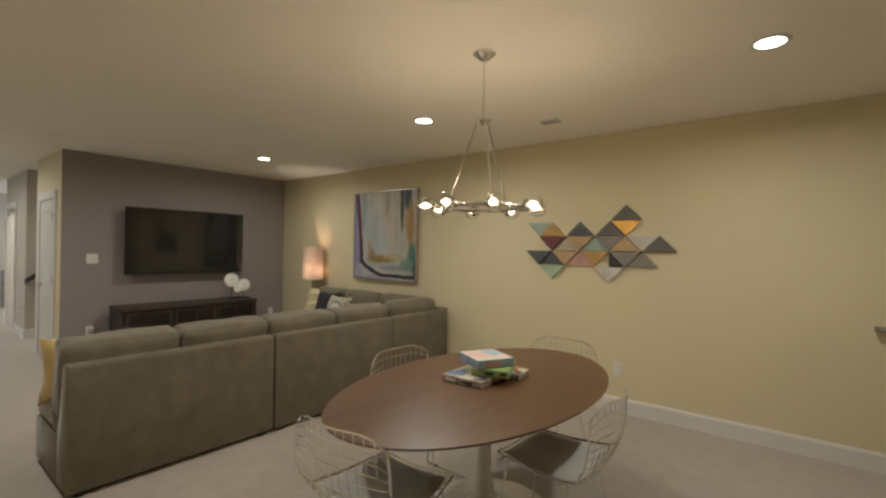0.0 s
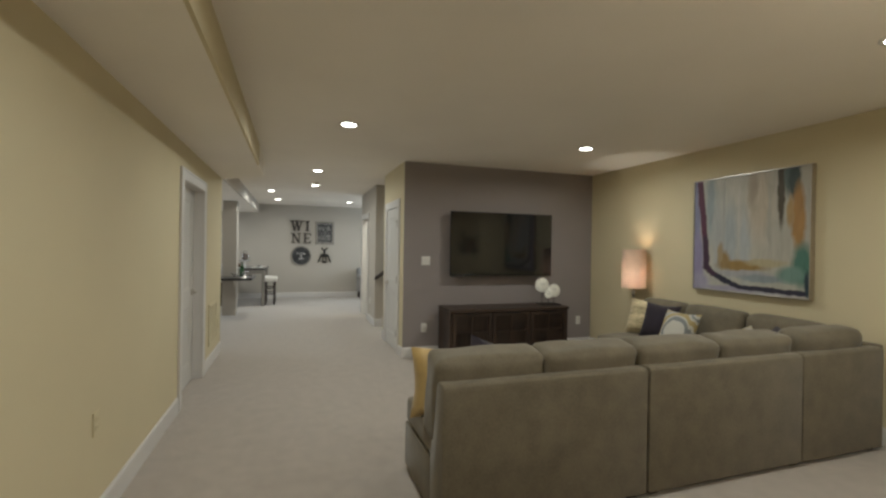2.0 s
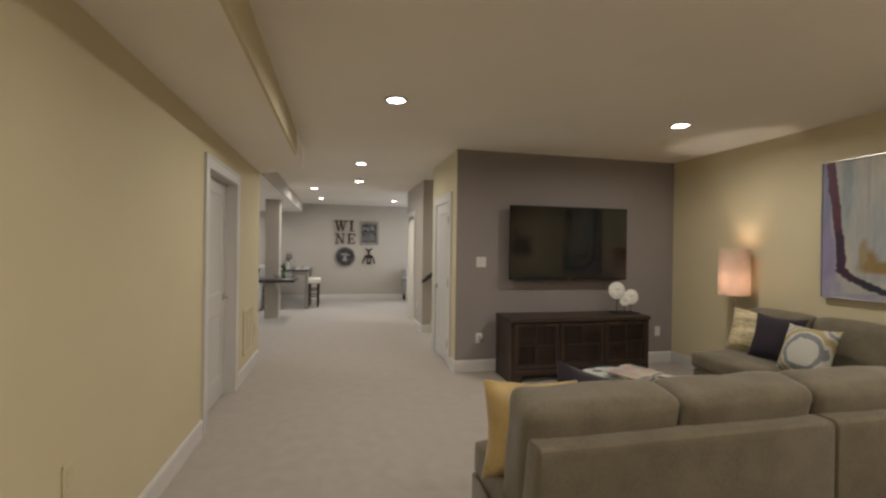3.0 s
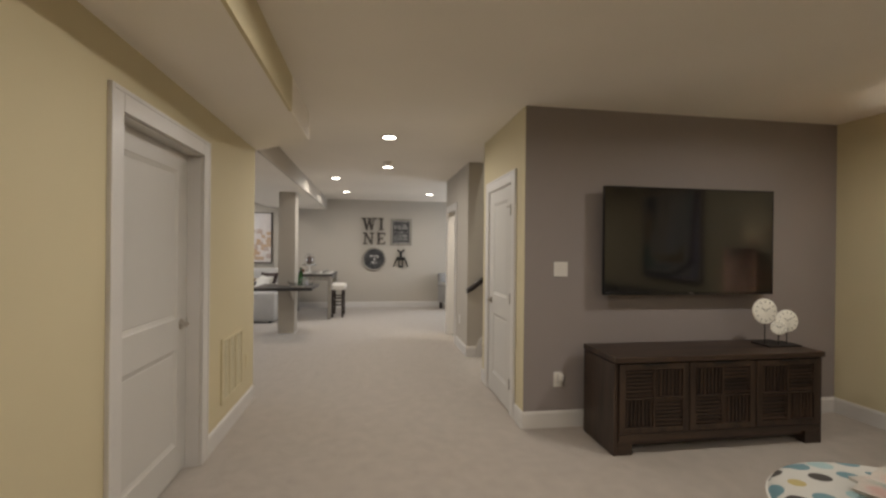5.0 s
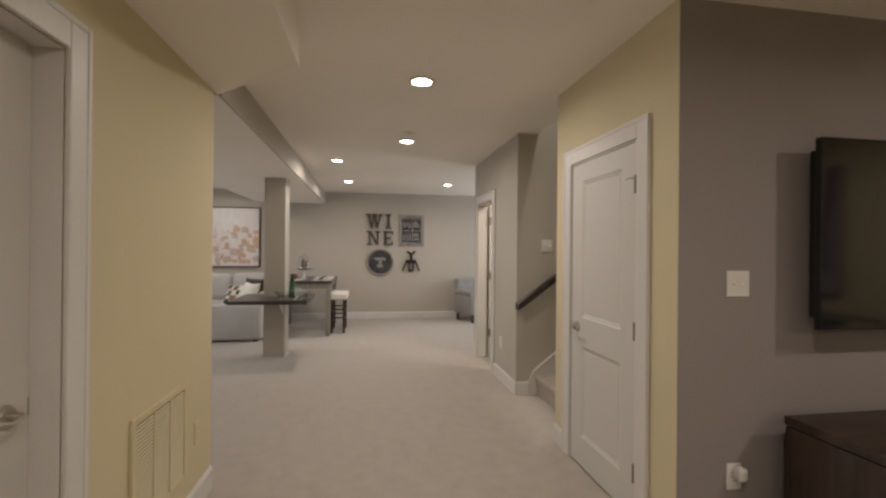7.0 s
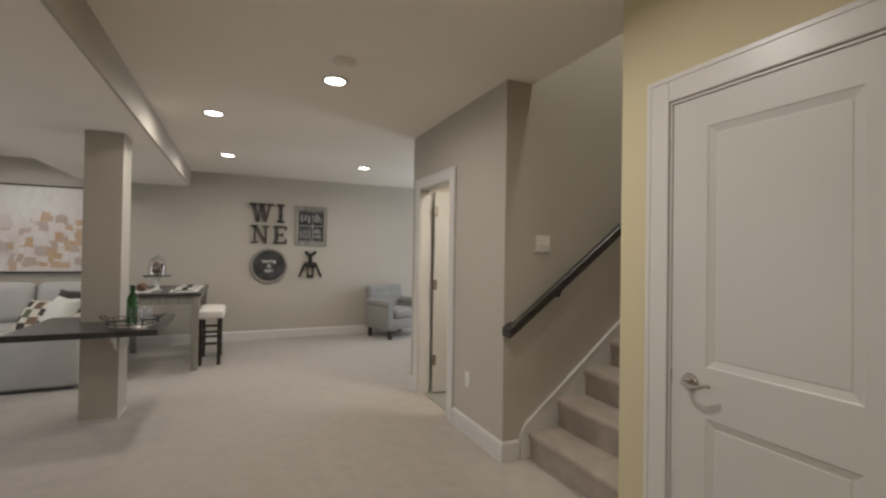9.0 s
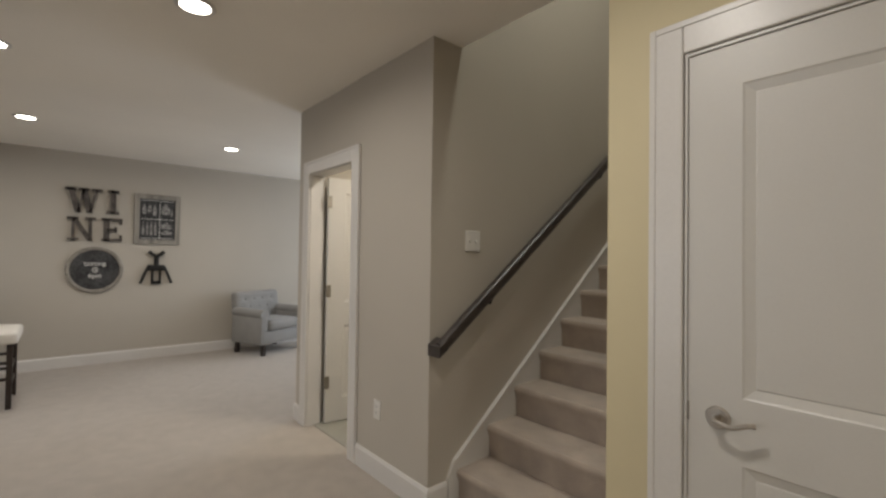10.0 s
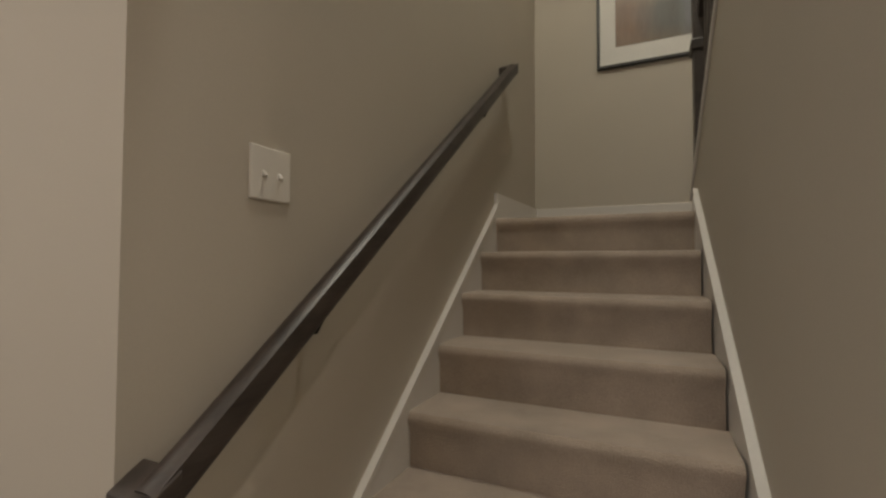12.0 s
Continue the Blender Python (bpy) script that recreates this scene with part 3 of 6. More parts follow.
# sliding glass door that lets daylight into the lounge
pd_ = thing("door_patio", pose((PD0 + PD1) / 2, -5.26, 0), "closed white framed sliding glass patio door", "door")
tagged(pd_, kind="structure")
bm = bmesh.new()
for p in [(-0.8, -0.73, 0, PDT), (0.73, 0.8, 0, PDT), (-0.73, 0.73, 0, 0.09), (-0.73, 0.73, PDT - 0.07, PDT), (-0.04, 0.04, 0.09, PDT - 0.07)]:
    box(p[0], p[1], -0.03, 0.03, p[2], p[3], bevel=0.003, bm=bm)
part("door_frame", bm, TRIM, pd_)
for a, b in ((-0.73, -0.04), (0.04, 0.73)):
    pane = part("pane", box(a, b, -0.004, 0.004, 0.09, PDT - 0.07), GLASS, pd_)
    pane.visible_shadow = False

# ---- stairs ----
N_ST, RISE, RUN, Y_N1 = 8, 0.19, 0.2425, 1.645
stairs = thing("staircase", pose(0, 0, 0), "carpeted straight flight up to a landing", "stairs")
tagged(stairs, kind="structure")
SX0, SX1 = X_ST + 0.02, X_SR - 0.02
for i in range(N_ST):
    y0, z1 = Y_N1 + i * RUN, (i + 1) * RISE
    y1 = 4.36 if i == N_ST - 1 else y0 + RUN + 0.02
    prof = [(y0 + 0.02, z1 - RISE - (0.0 if i == 0 else 0.02)), (y0 + 0.016, z1 - 0.075), (y0 + 0.006, z1 - 0.05), (y0 - 0.002, z1 - 0.03), (y0, z1 - 0.014), (y0 + 0.010, z1 - 0.003),
            (y0 + 0.03, z1), (y1, z1), (y1, z1 - RISE - (0.0 if i == 0 else 0.02))]
    bm = prism(prof, "x", SX0 if i < N_ST - 1 else X_ST, SX1 - 0.033 * (y0 + RUN - 1.4) if i < N_ST - 1 else X_SR + 0.11)
    part("step", bm, STAIRCARPET, stairs, smooth=True)
for xa, xb in ((X_ST, X_ST + 0.02), (X_SR - 0.02, X_SR)):
    sl = RISE / RUN
    ya, yb = 1.585, 3.36
    up = 0.062

    def line(y):
        return RISE + (y - Y_N1) * sl + up
    prof = [(ya, 0), (yb + 0.05, 0), (yb + 0.05, 1.45), (yb + 0.05, 1.63), (yb, line(yb) - 0.012), (ya + 0.04, line(ya + 0.04)), (ya, 0.15)]
    bm = prism(prof, "x", xa, xb)
    if xa > -8:
        skewed(bm)
    part("skirt_board", bm, TRIM, stairs, "white painted skirt board")
    bm = bmesh.new()
    e = 0.012 if xa < -8 else -0.012
    prism([(ya + 0.04, line(ya + 0.04) - 0.022), (yb, line(yb) - 0.034), (yb, line(yb) - 0.010), (ya + 0.04, line(ya + 0.04) + 0.002)], "x", min(xa, xa + e) if xa < -8 else xa - 0.006, xb + 0.006 if xa < -8 else xb, bm=bm)
    if xa > -8:
        skewed(bm)
    part("skirt_cap", bm, TRIM, stairs, "white moulded top of the skirt board")
fixed(part("baseboard_landing", box(X_ST, X_SR + 0.11, 4.346, 4.36, 1.52, 1.682, bevel=0.003), TRIM), "white baseboard on the landing", "baseboard")
fixed(part("baseboard_landing_side", prism([(3.38, 1.52), (4.346, 1.52), (4.346, 1.684), (3.38, 1.665)], "x", X_ST, X_ST + 0.016), TRIM), "white baseboard beside the landing", "baseboard")
fixed(part("landing_floor", box(X_SR + 0.11, -6.47, 3.4, 4.36, 1.33, 1.52), STAIRCARPET), "carpeted stair landing", "floor")
# upper flight behind the knee wall, closing the view
fixed(part("upper_flight", prism([(3.4, 1.3), (3.4, 1.62), (1.6, 2.95), (1.6, 2.6)], "x", X_SR + 0.112, -6.47), STAIRCARPET), "carpeted upper flight of stairs", "stairs")

rail = thing("handrail", pose(X_ST + 0.075, 0, 0), "dark stained wooden handrail on the stair wall", "handrail")
RY0, RZ0, RY1, RZ1 = 1.465, 0.895, 3.487, 2.392
prof = [(-0.026, -0.022), (-0.029, 0.0), (-0.024, 0.024), (-0.012, 0.033), (0.012, 0.033), (0.024, 0.024), (0.029, 0.0), (0.026, -0.022), (0.015, -0.033), (-0.015, -0.033)]
bm = bmesh.new()
d = Vector((0, RY1 - RY0, RZ1 - RZ0)).normalized()
upv = Vector((1, 0, 0)).cross(d)
ends = []
for p in (Vector((0, RY0, RZ0)), Vector((0, RY1, RZ1))):
    ends.append([bm.verts.new(p + Vector((a, 0, 0)) + upv * b) for a, b in prof])
for i in range(len(prof)):
    j = (i + 1) % len(prof)
    bm.faces.new((ends[0][i], ends[0][j], ends[1][j], ends[1][i]))
bm.faces.new(ends[0]); bm.faces.new(ends[1])
bmesh.ops.recalc_face_normals(bm, faces=bm.faces[:])
part("rail", bm, RAILWOOD, rail, smooth=True)
for y, z, s in ((RY0, RZ0, 1), (RY1, RZ1, -1)):
    part("return_end", prism([(y - 0.028, z - 0.05), (y + 0.03, z - 0.012), (y + 0.03, z + 0.046), (y - 0.028, z + 0.012)], "x", -0.075, 0.028, bevel=0.004), RAILWOOD, rail, "mitred return into the wall")
for t in (0.2, 0.8):
    y, z = RY0 + t * (RY1 - RY0), RZ0 + t * (RZ1 - RZ0)
    part("bracket", tube([(-0.073, y, z - 0.09), (-0.03, y, z - 0.09), (0, y, z - 0.035)], 0.008, 8), IRON, rail, smooth=True)
# newel and balusters on the knee wall
newel = thing("stair_balustrade", pose(X_SR - 0.01, 0, 0), "black-brown newel post and balusters on the knee wall", "balustrade")
part("newel_post", box(-0.05, 0.05, 3.57, 3.67, 1.52, 2.72, bevel=0.006), RAILWOOD, newel)
part("newel_collar", box(-0.062, 0.062, 3.558, 3.682, 2.36, 2.42, bevel=0.01), RAILWOOD, newel)
part("newel_cap", box(-0.065, 0.065, 3.555, 3.685, 2.72, 2.77, bevel=0.015), RAILWOOD, newel)
for i in range(13):
    y = 3.46 - i * 0.125
    z = 1.63 + (3.65 - y) * 0.726
    part("baluster", lathe([(0.015, 0), (0.015, 0.12), (0.022, 0.16), (0.012, 0.22), (0.018, 0.5), (0.015, 0.62), (0.015, 0.8)], 8, center=(0, y, z)), RAILWOOD, newel, smooth=True)
part("top_rail", prism([(3.6, 2.50), (3.6, 2.56), (1.9, 3.80), (1.9, 3.74)], "x", -0.03, 0.03, bevel=0.008), RAILWOOD, newel)

# ---- ceiling fittings ----
fitting = thing("recessed_downlight", pose(*DOWNLIGHTS[0], CEIL), "lit round recessed downlight with a white trim ring", "ceiling light", "recessed downlights")
part("trim_ring", lathe([(0.067, -0.001), (0.090, -0.001), (0.092, -0.005), (0.087, -0.010), (0.069, -0.010), (0.067, -0.001)], 32), TRIM, fitting, smooth=True)
part("diffuser", lathe([(0.0005, -0.008), (0.05, -0.0075), (0.0675, -0.006)], 32), LAMPFACE, fitting, "glowing white diffuser", True)
for lx, ly in DOWNLIGHTS[1:]:
    copy_thing(fitting, pose(lx, ly, CEIL))
smoke = thing("smoke_detector", pose(-8.93, 0.39, CEIL), "round white smoke detector on the ceiling", "smoke detector")
part("base", lathe([(0.001, -0.012), (0.07, -0.012), (0.072, 0.0)], 28), WHITE_CEIL, smoke, smooth=True)
part("cover", lathe([(0.0005, -0.045), (0.035, -0.043), (0.052, -0.034), (0.058, -0.012)], 28), WHITE_CEIL, smoke, smooth=True)
cv = thing("ceiling_vent", pose(-1.195, 3.65, CEIL), "white louvred register in the ceiling", "vent")
part("frame", prism([(-0.085, -0.055), (0.085, -0.055), (0.085, 0.055), (-0.085, 0.055)], "z", -0.006, 0, bevel=0.002), TRIM, cv)
for i in range(5):
    part("slat", prism([(-0.041 + i * 0.018, -0.006), (-0.037 + i * 0.018, -0.006), (-0.029 + i * 0.018, -0.013), (-0.033 + i * 0.018, -0.013)], "x", -0.072, 0.072), NICKEL, cv)

# chandelier
CH = (-0.92, 2.205)
ch = thing("chandelier", pose(*CH, 0), "polished chrome ring chandelier with clear globe bulbs", "chandelier")
part("canopy", lathe([(0.001, 2.535), (0.02, 2.537), (0.045, 2.555), (0.065, 2.57), (0.066, CEIL)], 28), CHROME, ch, smooth=True)
part("rod", tube([(0, 0, 2.54), (0, 0, 2.2)], 0.007, 10), CHROME, ch, smooth=True)
part("hub", lathe([(0.001, 2.165), (0.02, 2.17), (0.022, 2.185), (0.05, 2.188), (0.05, 2.196), (0.02, 2.2), (0.012, 2.215), (0.001, 2.216)], 24), CHROME, ch, smooth=True)
RR, RZ = 0.212, 1.705
part("ring", tube([(RR * math.cos(a * math.pi / 20), RR * math.sin(a * math.pi / 20), RZ) for a in range(40)], 0.014, 10, closed=True), CHROME, ch, smooth=True)
for i in range(3):
    a = radians(78 + 120 * i)
    part("hanging_arm", tube([(0.04 * math.cos(a), 0.04 * math.sin(a), 2.185), (RR * math.cos(a), RR * math.sin(a), RZ)], 0.006, 8), CHROME, ch, smooth=True)
for i in range(8):
    a = radians(-1 + 45 * i)
    turn = pose(0, 0, RZ, 0, 90, 0)
    turn = Matrix.Rotation(a, 4, "Z") @ turn
    s = part("socket", lathe([(0.012, RR - 0.02), (0.02, RR + 0.01), (0.021, RR + 0.045), (0.014, RR + 0.055)], 14), CHROME, ch, smooth=True)
    s.matrix_local = turn
    globe = [(0.012, 0.262), (0.016, 0.272), (0.034, 0.286), (0.045, 0.31), (0.0475, 0.326), (0.043, 0.348), (0.03, 0.365), (0.001, 0.373)]
    g = part("globe_bulb", lathe(globe + [(max(0.001, r - 0.0012), z - 0.0012) for r, z in globe[::-1]], 20), GLASS, s, "clear glass globe bulb", True)
    g.visible_shadow = False
    part("filament", lathe([(0.001, 0.290), (0.003, 0.292), (0.0095, 0.306), (0.010, 0.325), (0.007, 0.346), (0.001, 0.350)], 10), BULB, s, "glowing filament", True)
    lamp("bulb_light", "POINT", Matrix.Translation((CH[0] + 0.32 * math.cos(a), CH[1] + 0.32 * math.sin(a), RZ)), 4.0, (1.0, 0.79, 0.54), size=0.018)


# ---- wall plates ----
VENTP = material("cream_painted_metal", (0.60, 0.525, 0.335), 0.6, vary=0.02, scale=4, fine=80, bump=0.02)
def plate(name, m, w, h, label, category, kind, PLASTIC=PLASTIC):
    """A switch or outlet plate in its xz plane, facing -y."""
    top = thing(name, m, label, category)
    part("cover_plate", box(-w / 2, w / 2, -0.007, 0, -h / 2, h / 2, bevel=0.003), PLASTIC, top)
    n = 2 if w > 0.1 else 1
    for i in range(n):
        x = (i - (n - 1) / 2) * 0.046
        if kind == "switch":
            part("toggle", prism([(-0.016, -0.006), (-0.007, -0.009), (-0.007, 0.006)], "x", x - 0.005, x + 0.005), PLASTIC, top)
        else:
            for z in (-0.02, 0.02):
                r = part("receptacle", box(x - 0.017, x + 0.017, -0.0095, -0.006, z - 0.014, z + 0.014, bevel=0.003), PLASTIC, top)
                for q in (-0.006, 0.006):
                    part("slot", box(x + q - 0.001, x + q + 0.001, -0.0105, -0.009, z - 0.004, z + 0.006), BLACK if PLASTIC is not VENTP else VENTP, r)
    return top


plate("light_switch", pose(X_TV, 1.705, 1.275, 0, 0, 90), 0.118, 0.12, "white double toggle switch plate on the taupe wall", "light switch", "switch")
o1 = plate("wall_outlet", pose(X_TV, 1.69, 0.385, 0, 0, 90), 0.075, 0.12, "white outlet with a plug-in air freshener", "outlet", "outlet")
part("plug_in", softbox(0.045, 0.045, 0.06, 0.012, cuts=4, wob=0, center=(0.012, -0.03, 0.022)), PLASTIC, o1, "white plug-in freshener", True)
plate("wall_outlet", pose(X_TV, 4.10, 0.40, 0, 0, 90), 0.075, 0.12, "white outlet beside the console", "outlet", "outlet")
plate("wall_outlet", pose(-0.80, Y_R, 0.395), 0.075, 0.12, "white outlet on the yellow wall", "outlet", "outlet")
plate("wall_outlet", pose(-9.23, Y_H, 0.42), 0.075, 0.12, "white outlet on the greige hall wall", "outlet", "outlet")
plate("wall_outlet", pose(-3.30, Y_L, 0.545, 0, 0, 180), 0.075, 0.12, "cream outlet on the yellow hall wall", "outlet", "outlet", VENTP)
plate("light_switch", pose(X_ST, 1.76, 1.47, 0, 0, 90), 0.118, 0.12, "white double toggle switch plate beside the stairs", "light switch", "switch")
plate("wall_outlet", pose(-7.12, Y_L, 0.42, 0, 0, 180), 0.075, 0.12, "cream outlet near the end of the yellow wall", "outlet", "outlet", VENTP)
rv = thing("return_air_grille", pose(-6.69, Y_L, 0.497, 0, 0, 180), "cream painted return air grille low on the yellow wall", "vent")
bm = bmesh.new()
for p in [(-0.265, -0.235, -0.245, 0.245), (0.235, 0.265, -0.245, 0.245), (-0.235, 0.235, -0.245, -0.215), (-0.235, 0.235, 0.215, 0.245), (-0.086, -0.072, -0.215, 0.215), (0.072, 0.086, -0.215, 0.215)]:
    box(p[0], p[1], -0.014, 0, p[2], p[3], bevel=0.002, bm=bm)
part("frame", bm, VENTP, rv)
# darker sheet whose colour stands for the shade in the louvre gaps
part("duct_shade_backing", box(-0.235, 0.235, -0.002, 0.0, -0.215, 0.215), material("duct_shade_tone", (0.24, 0.21, 0.14), 0.7, vary=0.1), rv, "dull sheet coloured as the shade behind the louvres")
for i in range(27):
    z = -0.212 + i * 0.0158
    part("louvre", prism([(-0.0125, z), (-0.0115, z - 0.0012), (-0.004, z + 0.0036), (-0.005, z + 0.0048)], "x", -0.235, 0.235), VENTP, rv)

# ---- sectional sofa ----
sofa = thing("sectional_sofa", pose(0, 0, 0), "olive-grey microfibre L-shaped sectional with loose back cushions", "sofa")
for i, (y0, y1) in enumerate([(0.745, 2.014), (2.028, 3.326), (3.332, 4.19)]):
    # back panel: a wedge, thicker at the foot
    bm = prism([(-2.712, 0.03), (-2.712, 0.742), (-2.718, 0.760), (-2.738, 0.768), (-2.80, 0.766), (-2.835, 0.75), (-2.93, 0.33), (-2.93, 0.03)], "y", y0, y1, bevel=0.012)
    part("back_panel", bm, SOFA, sofa, smooth=True)
    xf = -3.49 if i < 2 else -3.45
    part("base", box(xf, -2.93, y0, y1, 0.03, 0.315, bevel=0.015), SOFA, sofa, smooth=True)
    c = softbox(0.66, y1 - y0 - 0.01, 0.175, 0.045, (0.01, 0, 0.014), seed=i, center=((xf - 0.005 - 2.85) / 2, (y0 + y1) / 2, 0.395))
    part("seat_cushion", c, SOFA, sofa, smooth=True)
bounds = [0.735, 1.375, 2.02, 2.68, 3.36]
for i, (y0, y1) in enumerate(zip(bounds, bounds[1:])):
    bm = softbox(0.22, y1 - y0 - 0.002, 0.475, 0.045, (0.016, 0.0, 0.010), cuts=17, seed=i + 5, wob=0.010)
    bmesh.ops.transform(bm, matrix=pose(-2.925, (y0 + y1) / 2, 0.652, 0, 9, 0), verts=bm.verts[:])
    part("back_cushion", bm, SOFA, sofa, smooth=True)
bm = softbox(0.20, 0.72, 0.47, 0.07, (0.03, 0.0, 0.012), seed=11, wob=0.007)
bmesh.ops.transform(bm, matrix=pose(-2.91, 3.77, 0.665, 0, 8, 0), verts=bm.verts[:])
part("back_cushion", bm, SOFA, sofa, smooth=True)
# the long side against the wall
part("back_panel", box(-5.02, -2.76, 4.20, 4.285, 0.03, 0.775, bevel=0.02), SOFA, sofa, smooth=True)
part("base", box(-5.03, -3.5, 3.46, 4.2, 0.05, 0.30, bevel=0.015), SOFA, sofa, smooth=True)
for i, (x0, x1) in enumerate([(-5.06, -4.30), (-4.30, -3.51)]):
    c = softbox(x1 - x0 - 0.008, 0.76, 0.165, 0.05, (0, 0, 0.016), seed=i + 20, center=((x0 + x1) / 2, 3.82, 0.385))
    part("seat_cushion", c, SOFA, sofa, smooth=True)
for i, (x0, x1) in enumerate([(-4.98, -4.36), (-4.36, -3.68), (-3.68, -3.0)]):
    bm = softbox(x1 - x0 - 0.012, 0.19, 0.46, 0.07, (0, 0.035, 0.012), seed=i + 30, wob=0.007)
    bmesh.ops.transform(bm, matrix=pose((x0 + x1) / 2, 4.08, 0.66, -8, 0, 0), verts=bm.verts[:])
    part("back_cushion", bm, SOFA, sofa, smooth=True)
for x, y in [(-2.78, 0.82), (-3.42, 0.82), (-2.78, 1.94), (-3.42, 1.94), (-2.78, 2.1), (-3.42, 2.1), (-2.78, 3.3), (-2.78, 4.12), (-4.95, 3.53), (-4.95, 4.15), (-3.6, 3.53)]:
    part("foot", box(x - 0.03, x + 0.03, y - 0.03, y + 0.03, 0, 0.05), ESPRESSO, sofa)


def rings_material(name, base, colors, cycles, center=(0.5, 0, 0.45), squash=1.0):
    """Concentric soft printed rings on fabric."""
    m = bpy.data.materials.new(name)
    m.use_nodes = True
    n, k = m.node_tree.nodes, m.node_tree.links.new
    b = n["Principled BSDF"]
    b.inputs["Roughness"].default_value = 0.85
    tc, nz = n.new("ShaderNodeTexCoord"), n.new("ShaderNodeTexNoise")
    nz.inputs["Scale"].default_value = 4
    s, q, ln = n.new("ShaderNodeVectorMath"), n.new("ShaderNodeVectorMath"), n.new("ShaderNodeVectorMath")
    s.operation, q.operation, ln.operation = "SUBTRACT", "MULTIPLY", "LENGTH"
    s.inputs[1].default_value, q.inputs[1].default_value = center, (cycles, 0, cycles * squash)
    k(tc.outputs["Generated"], s.inputs[0]); k(s.outputs[0], q.inputs[0]); k(q.outputs[0], ln.inputs[0])
    k(tc.outputs["Generated"], nz.inputs["Vector"])
    ad = n.new("ShaderNodeMath")
    ad.operation = "MULTIPLY_ADD"
    ad.inputs[1].default_value = 0.16
    k(nz.outputs["Fac"], ad.inputs[0]); k(ln.outputs["Value"], ad.inputs[2])
    ramp = n.new("ShaderNodeValToRGB")
    ramp.color_ramp.interpolation = "CONSTANT"
    els = ramp.color_ramp.elements
    els[0].position, els[0].color = 0.0, (*base, 1)
    els[1].position, els[1].color = 0.97, (*base, 1)
    for p, c in colors:
        e = els.new(p)
        e.color = (*c, 1)
    k(ad.outputs[0], ramp.inputs[0]); k(ramp.outputs[0], b.inputs["Base Color"])
    return m


RINGS = rings_material("grey_ochre_ring_print", (0.50, 0.48, 0.42), [(0.40, (0.20, 0.21, 0.21)), (0.50, (0.50, 0.48, 0.42)), (0.55, (0.38, 0.30, 0.14)), (0.65, (0.50, 0.48, 0.42)), (0.70, (0.24, 0.25, 0.25)), (0.76, (0.48, 0.46, 0.40)), (0.82, (0.40, 0.32, 0.16)), (0.9, (0.48, 0.46, 0.40))], 1.15, (0.56, 0, 0.45))
STRIPE = material("gold_crinkled_silk", (0.36, 0.28, 0.14), 0.5, vary=0.25, scale=3, fine=22, bump=0.5, dist=0.006, sheen=0.4, color2=(0.62, 0.52, 0.32), stretch=(1, 1, 5))


def throw_pillow(label, mat, m, w=0.46, t=0.17, seed=0):
    ob = part("throw_pillow", pillow_mesh(w, w, t, seed), mat, smooth=True)
    ob.matrix_world = m
    return tagged(ob, label, "pillow")


throw_pillow("mustard yellow satin pillow leaning on the sofa end", MUSTARD, pose(-3.14, 0.90, 0.655, -6, 0, 76), 0.41, 0.16, 1)
throw_pillow("gold crinkled silk pillow on the sofa", STRIPE, pose(-4.86, 3.98, 0.665, -20, 0, 14), 0.44, 0.17, 2)
throw_pillow("dark navy velvet pillow on the sofa", NAVY, pose(-4.55, 3.89, 0.665, -20, 0, 8), 0.42, 0.15, 3)
throw_pillow("white pillow with printed grey and ochre rings", RINGS, pose(-4.19, 3.78, 0.635, -22, 0, 0), 0.42, 0.16, 4)
throw_pillow("dark navy pillow lying by the sofa corner", NAVY, pose(-3.38, 1.35, 0.585, -20, 17, 84), 0.46, 0.15, 5)
throw_pillow("white pillow with printed grey and ochre rings", RINGS, pose(-3.36, 3.62, 0.645, -24, 0, -44), 0.38, 0.16, 6)
throw_pillow("dark navy velvet pillow on the sofa", NAVY, pose(-3.20, 3.80, 0.65, -22, 0, -30), 0.38, 0.15, 7)

# ---- floor lamp ----
fl = thing("floor_lamp", pose(-5.225, 4.135, 0), "lit floor lamp with tan drum shade and slim nickel stem", "lamp")
part("base", lathe([(0.001, 0.02), (0.12, 0.018), (0.125, 0.0)], 28), CHROME, fl, smooth=True)
part("stem", lathe([(0.03, 0.02), (0.016, 0.04), (0.011, 0.08), (0.011, 0.88), (0.02, 0.895), (0.026, 0.915), (0.02, 0.935), (0.011, 0.95)], 18), NICKEL, fl, "slim nickel stem with a turned knob", True)
part("stem_rod", tube([(0, 0, 0.9), (0, 0, 1.04)], 0.008, 8), CHROME, fl, smooth=True)
part("shade", lathe([(0.145, 0.985), (0.142, 1.468), (0.139, 1.468), (0.142, 0.985), (0.145, 0.985)], 40), SHADE, fl, "tan linen drum shade lit from within", True)
_n, _k = SHADE.node_tree.nodes, SHADE.node_tree.links.new
_tr, _ms = _n.new("ShaderNodeBsdfTranslucent"), _n.new("ShaderNodeMixShader")
_tr.inputs["Color"].default_value = (0.88, 0.74, 0.66, 1)
_ms.inputs[0].default_value = 0.17
_k(_n["Principled BSDF"].outputs[0], _ms.inputs[1]); _k(_tr.outputs[0], _ms.inputs[2]); _k(_ms.outputs[0], _n["Material Output"].inputs[0])
part("bulb", lathe([(0.001, 1.04), (0.012, 1.045), (0.024, 1.07), (0.018, 1.09), (0.001, 1.095)], 14), BULB, fl, "glowing lamp bulb", True)
lamp("floor_lamp_light", "POINT", Matrix.Translation((-5.225, 4.135, 1.14)), 11.5, (1.0, 0.91, 0.80), size=0.03)

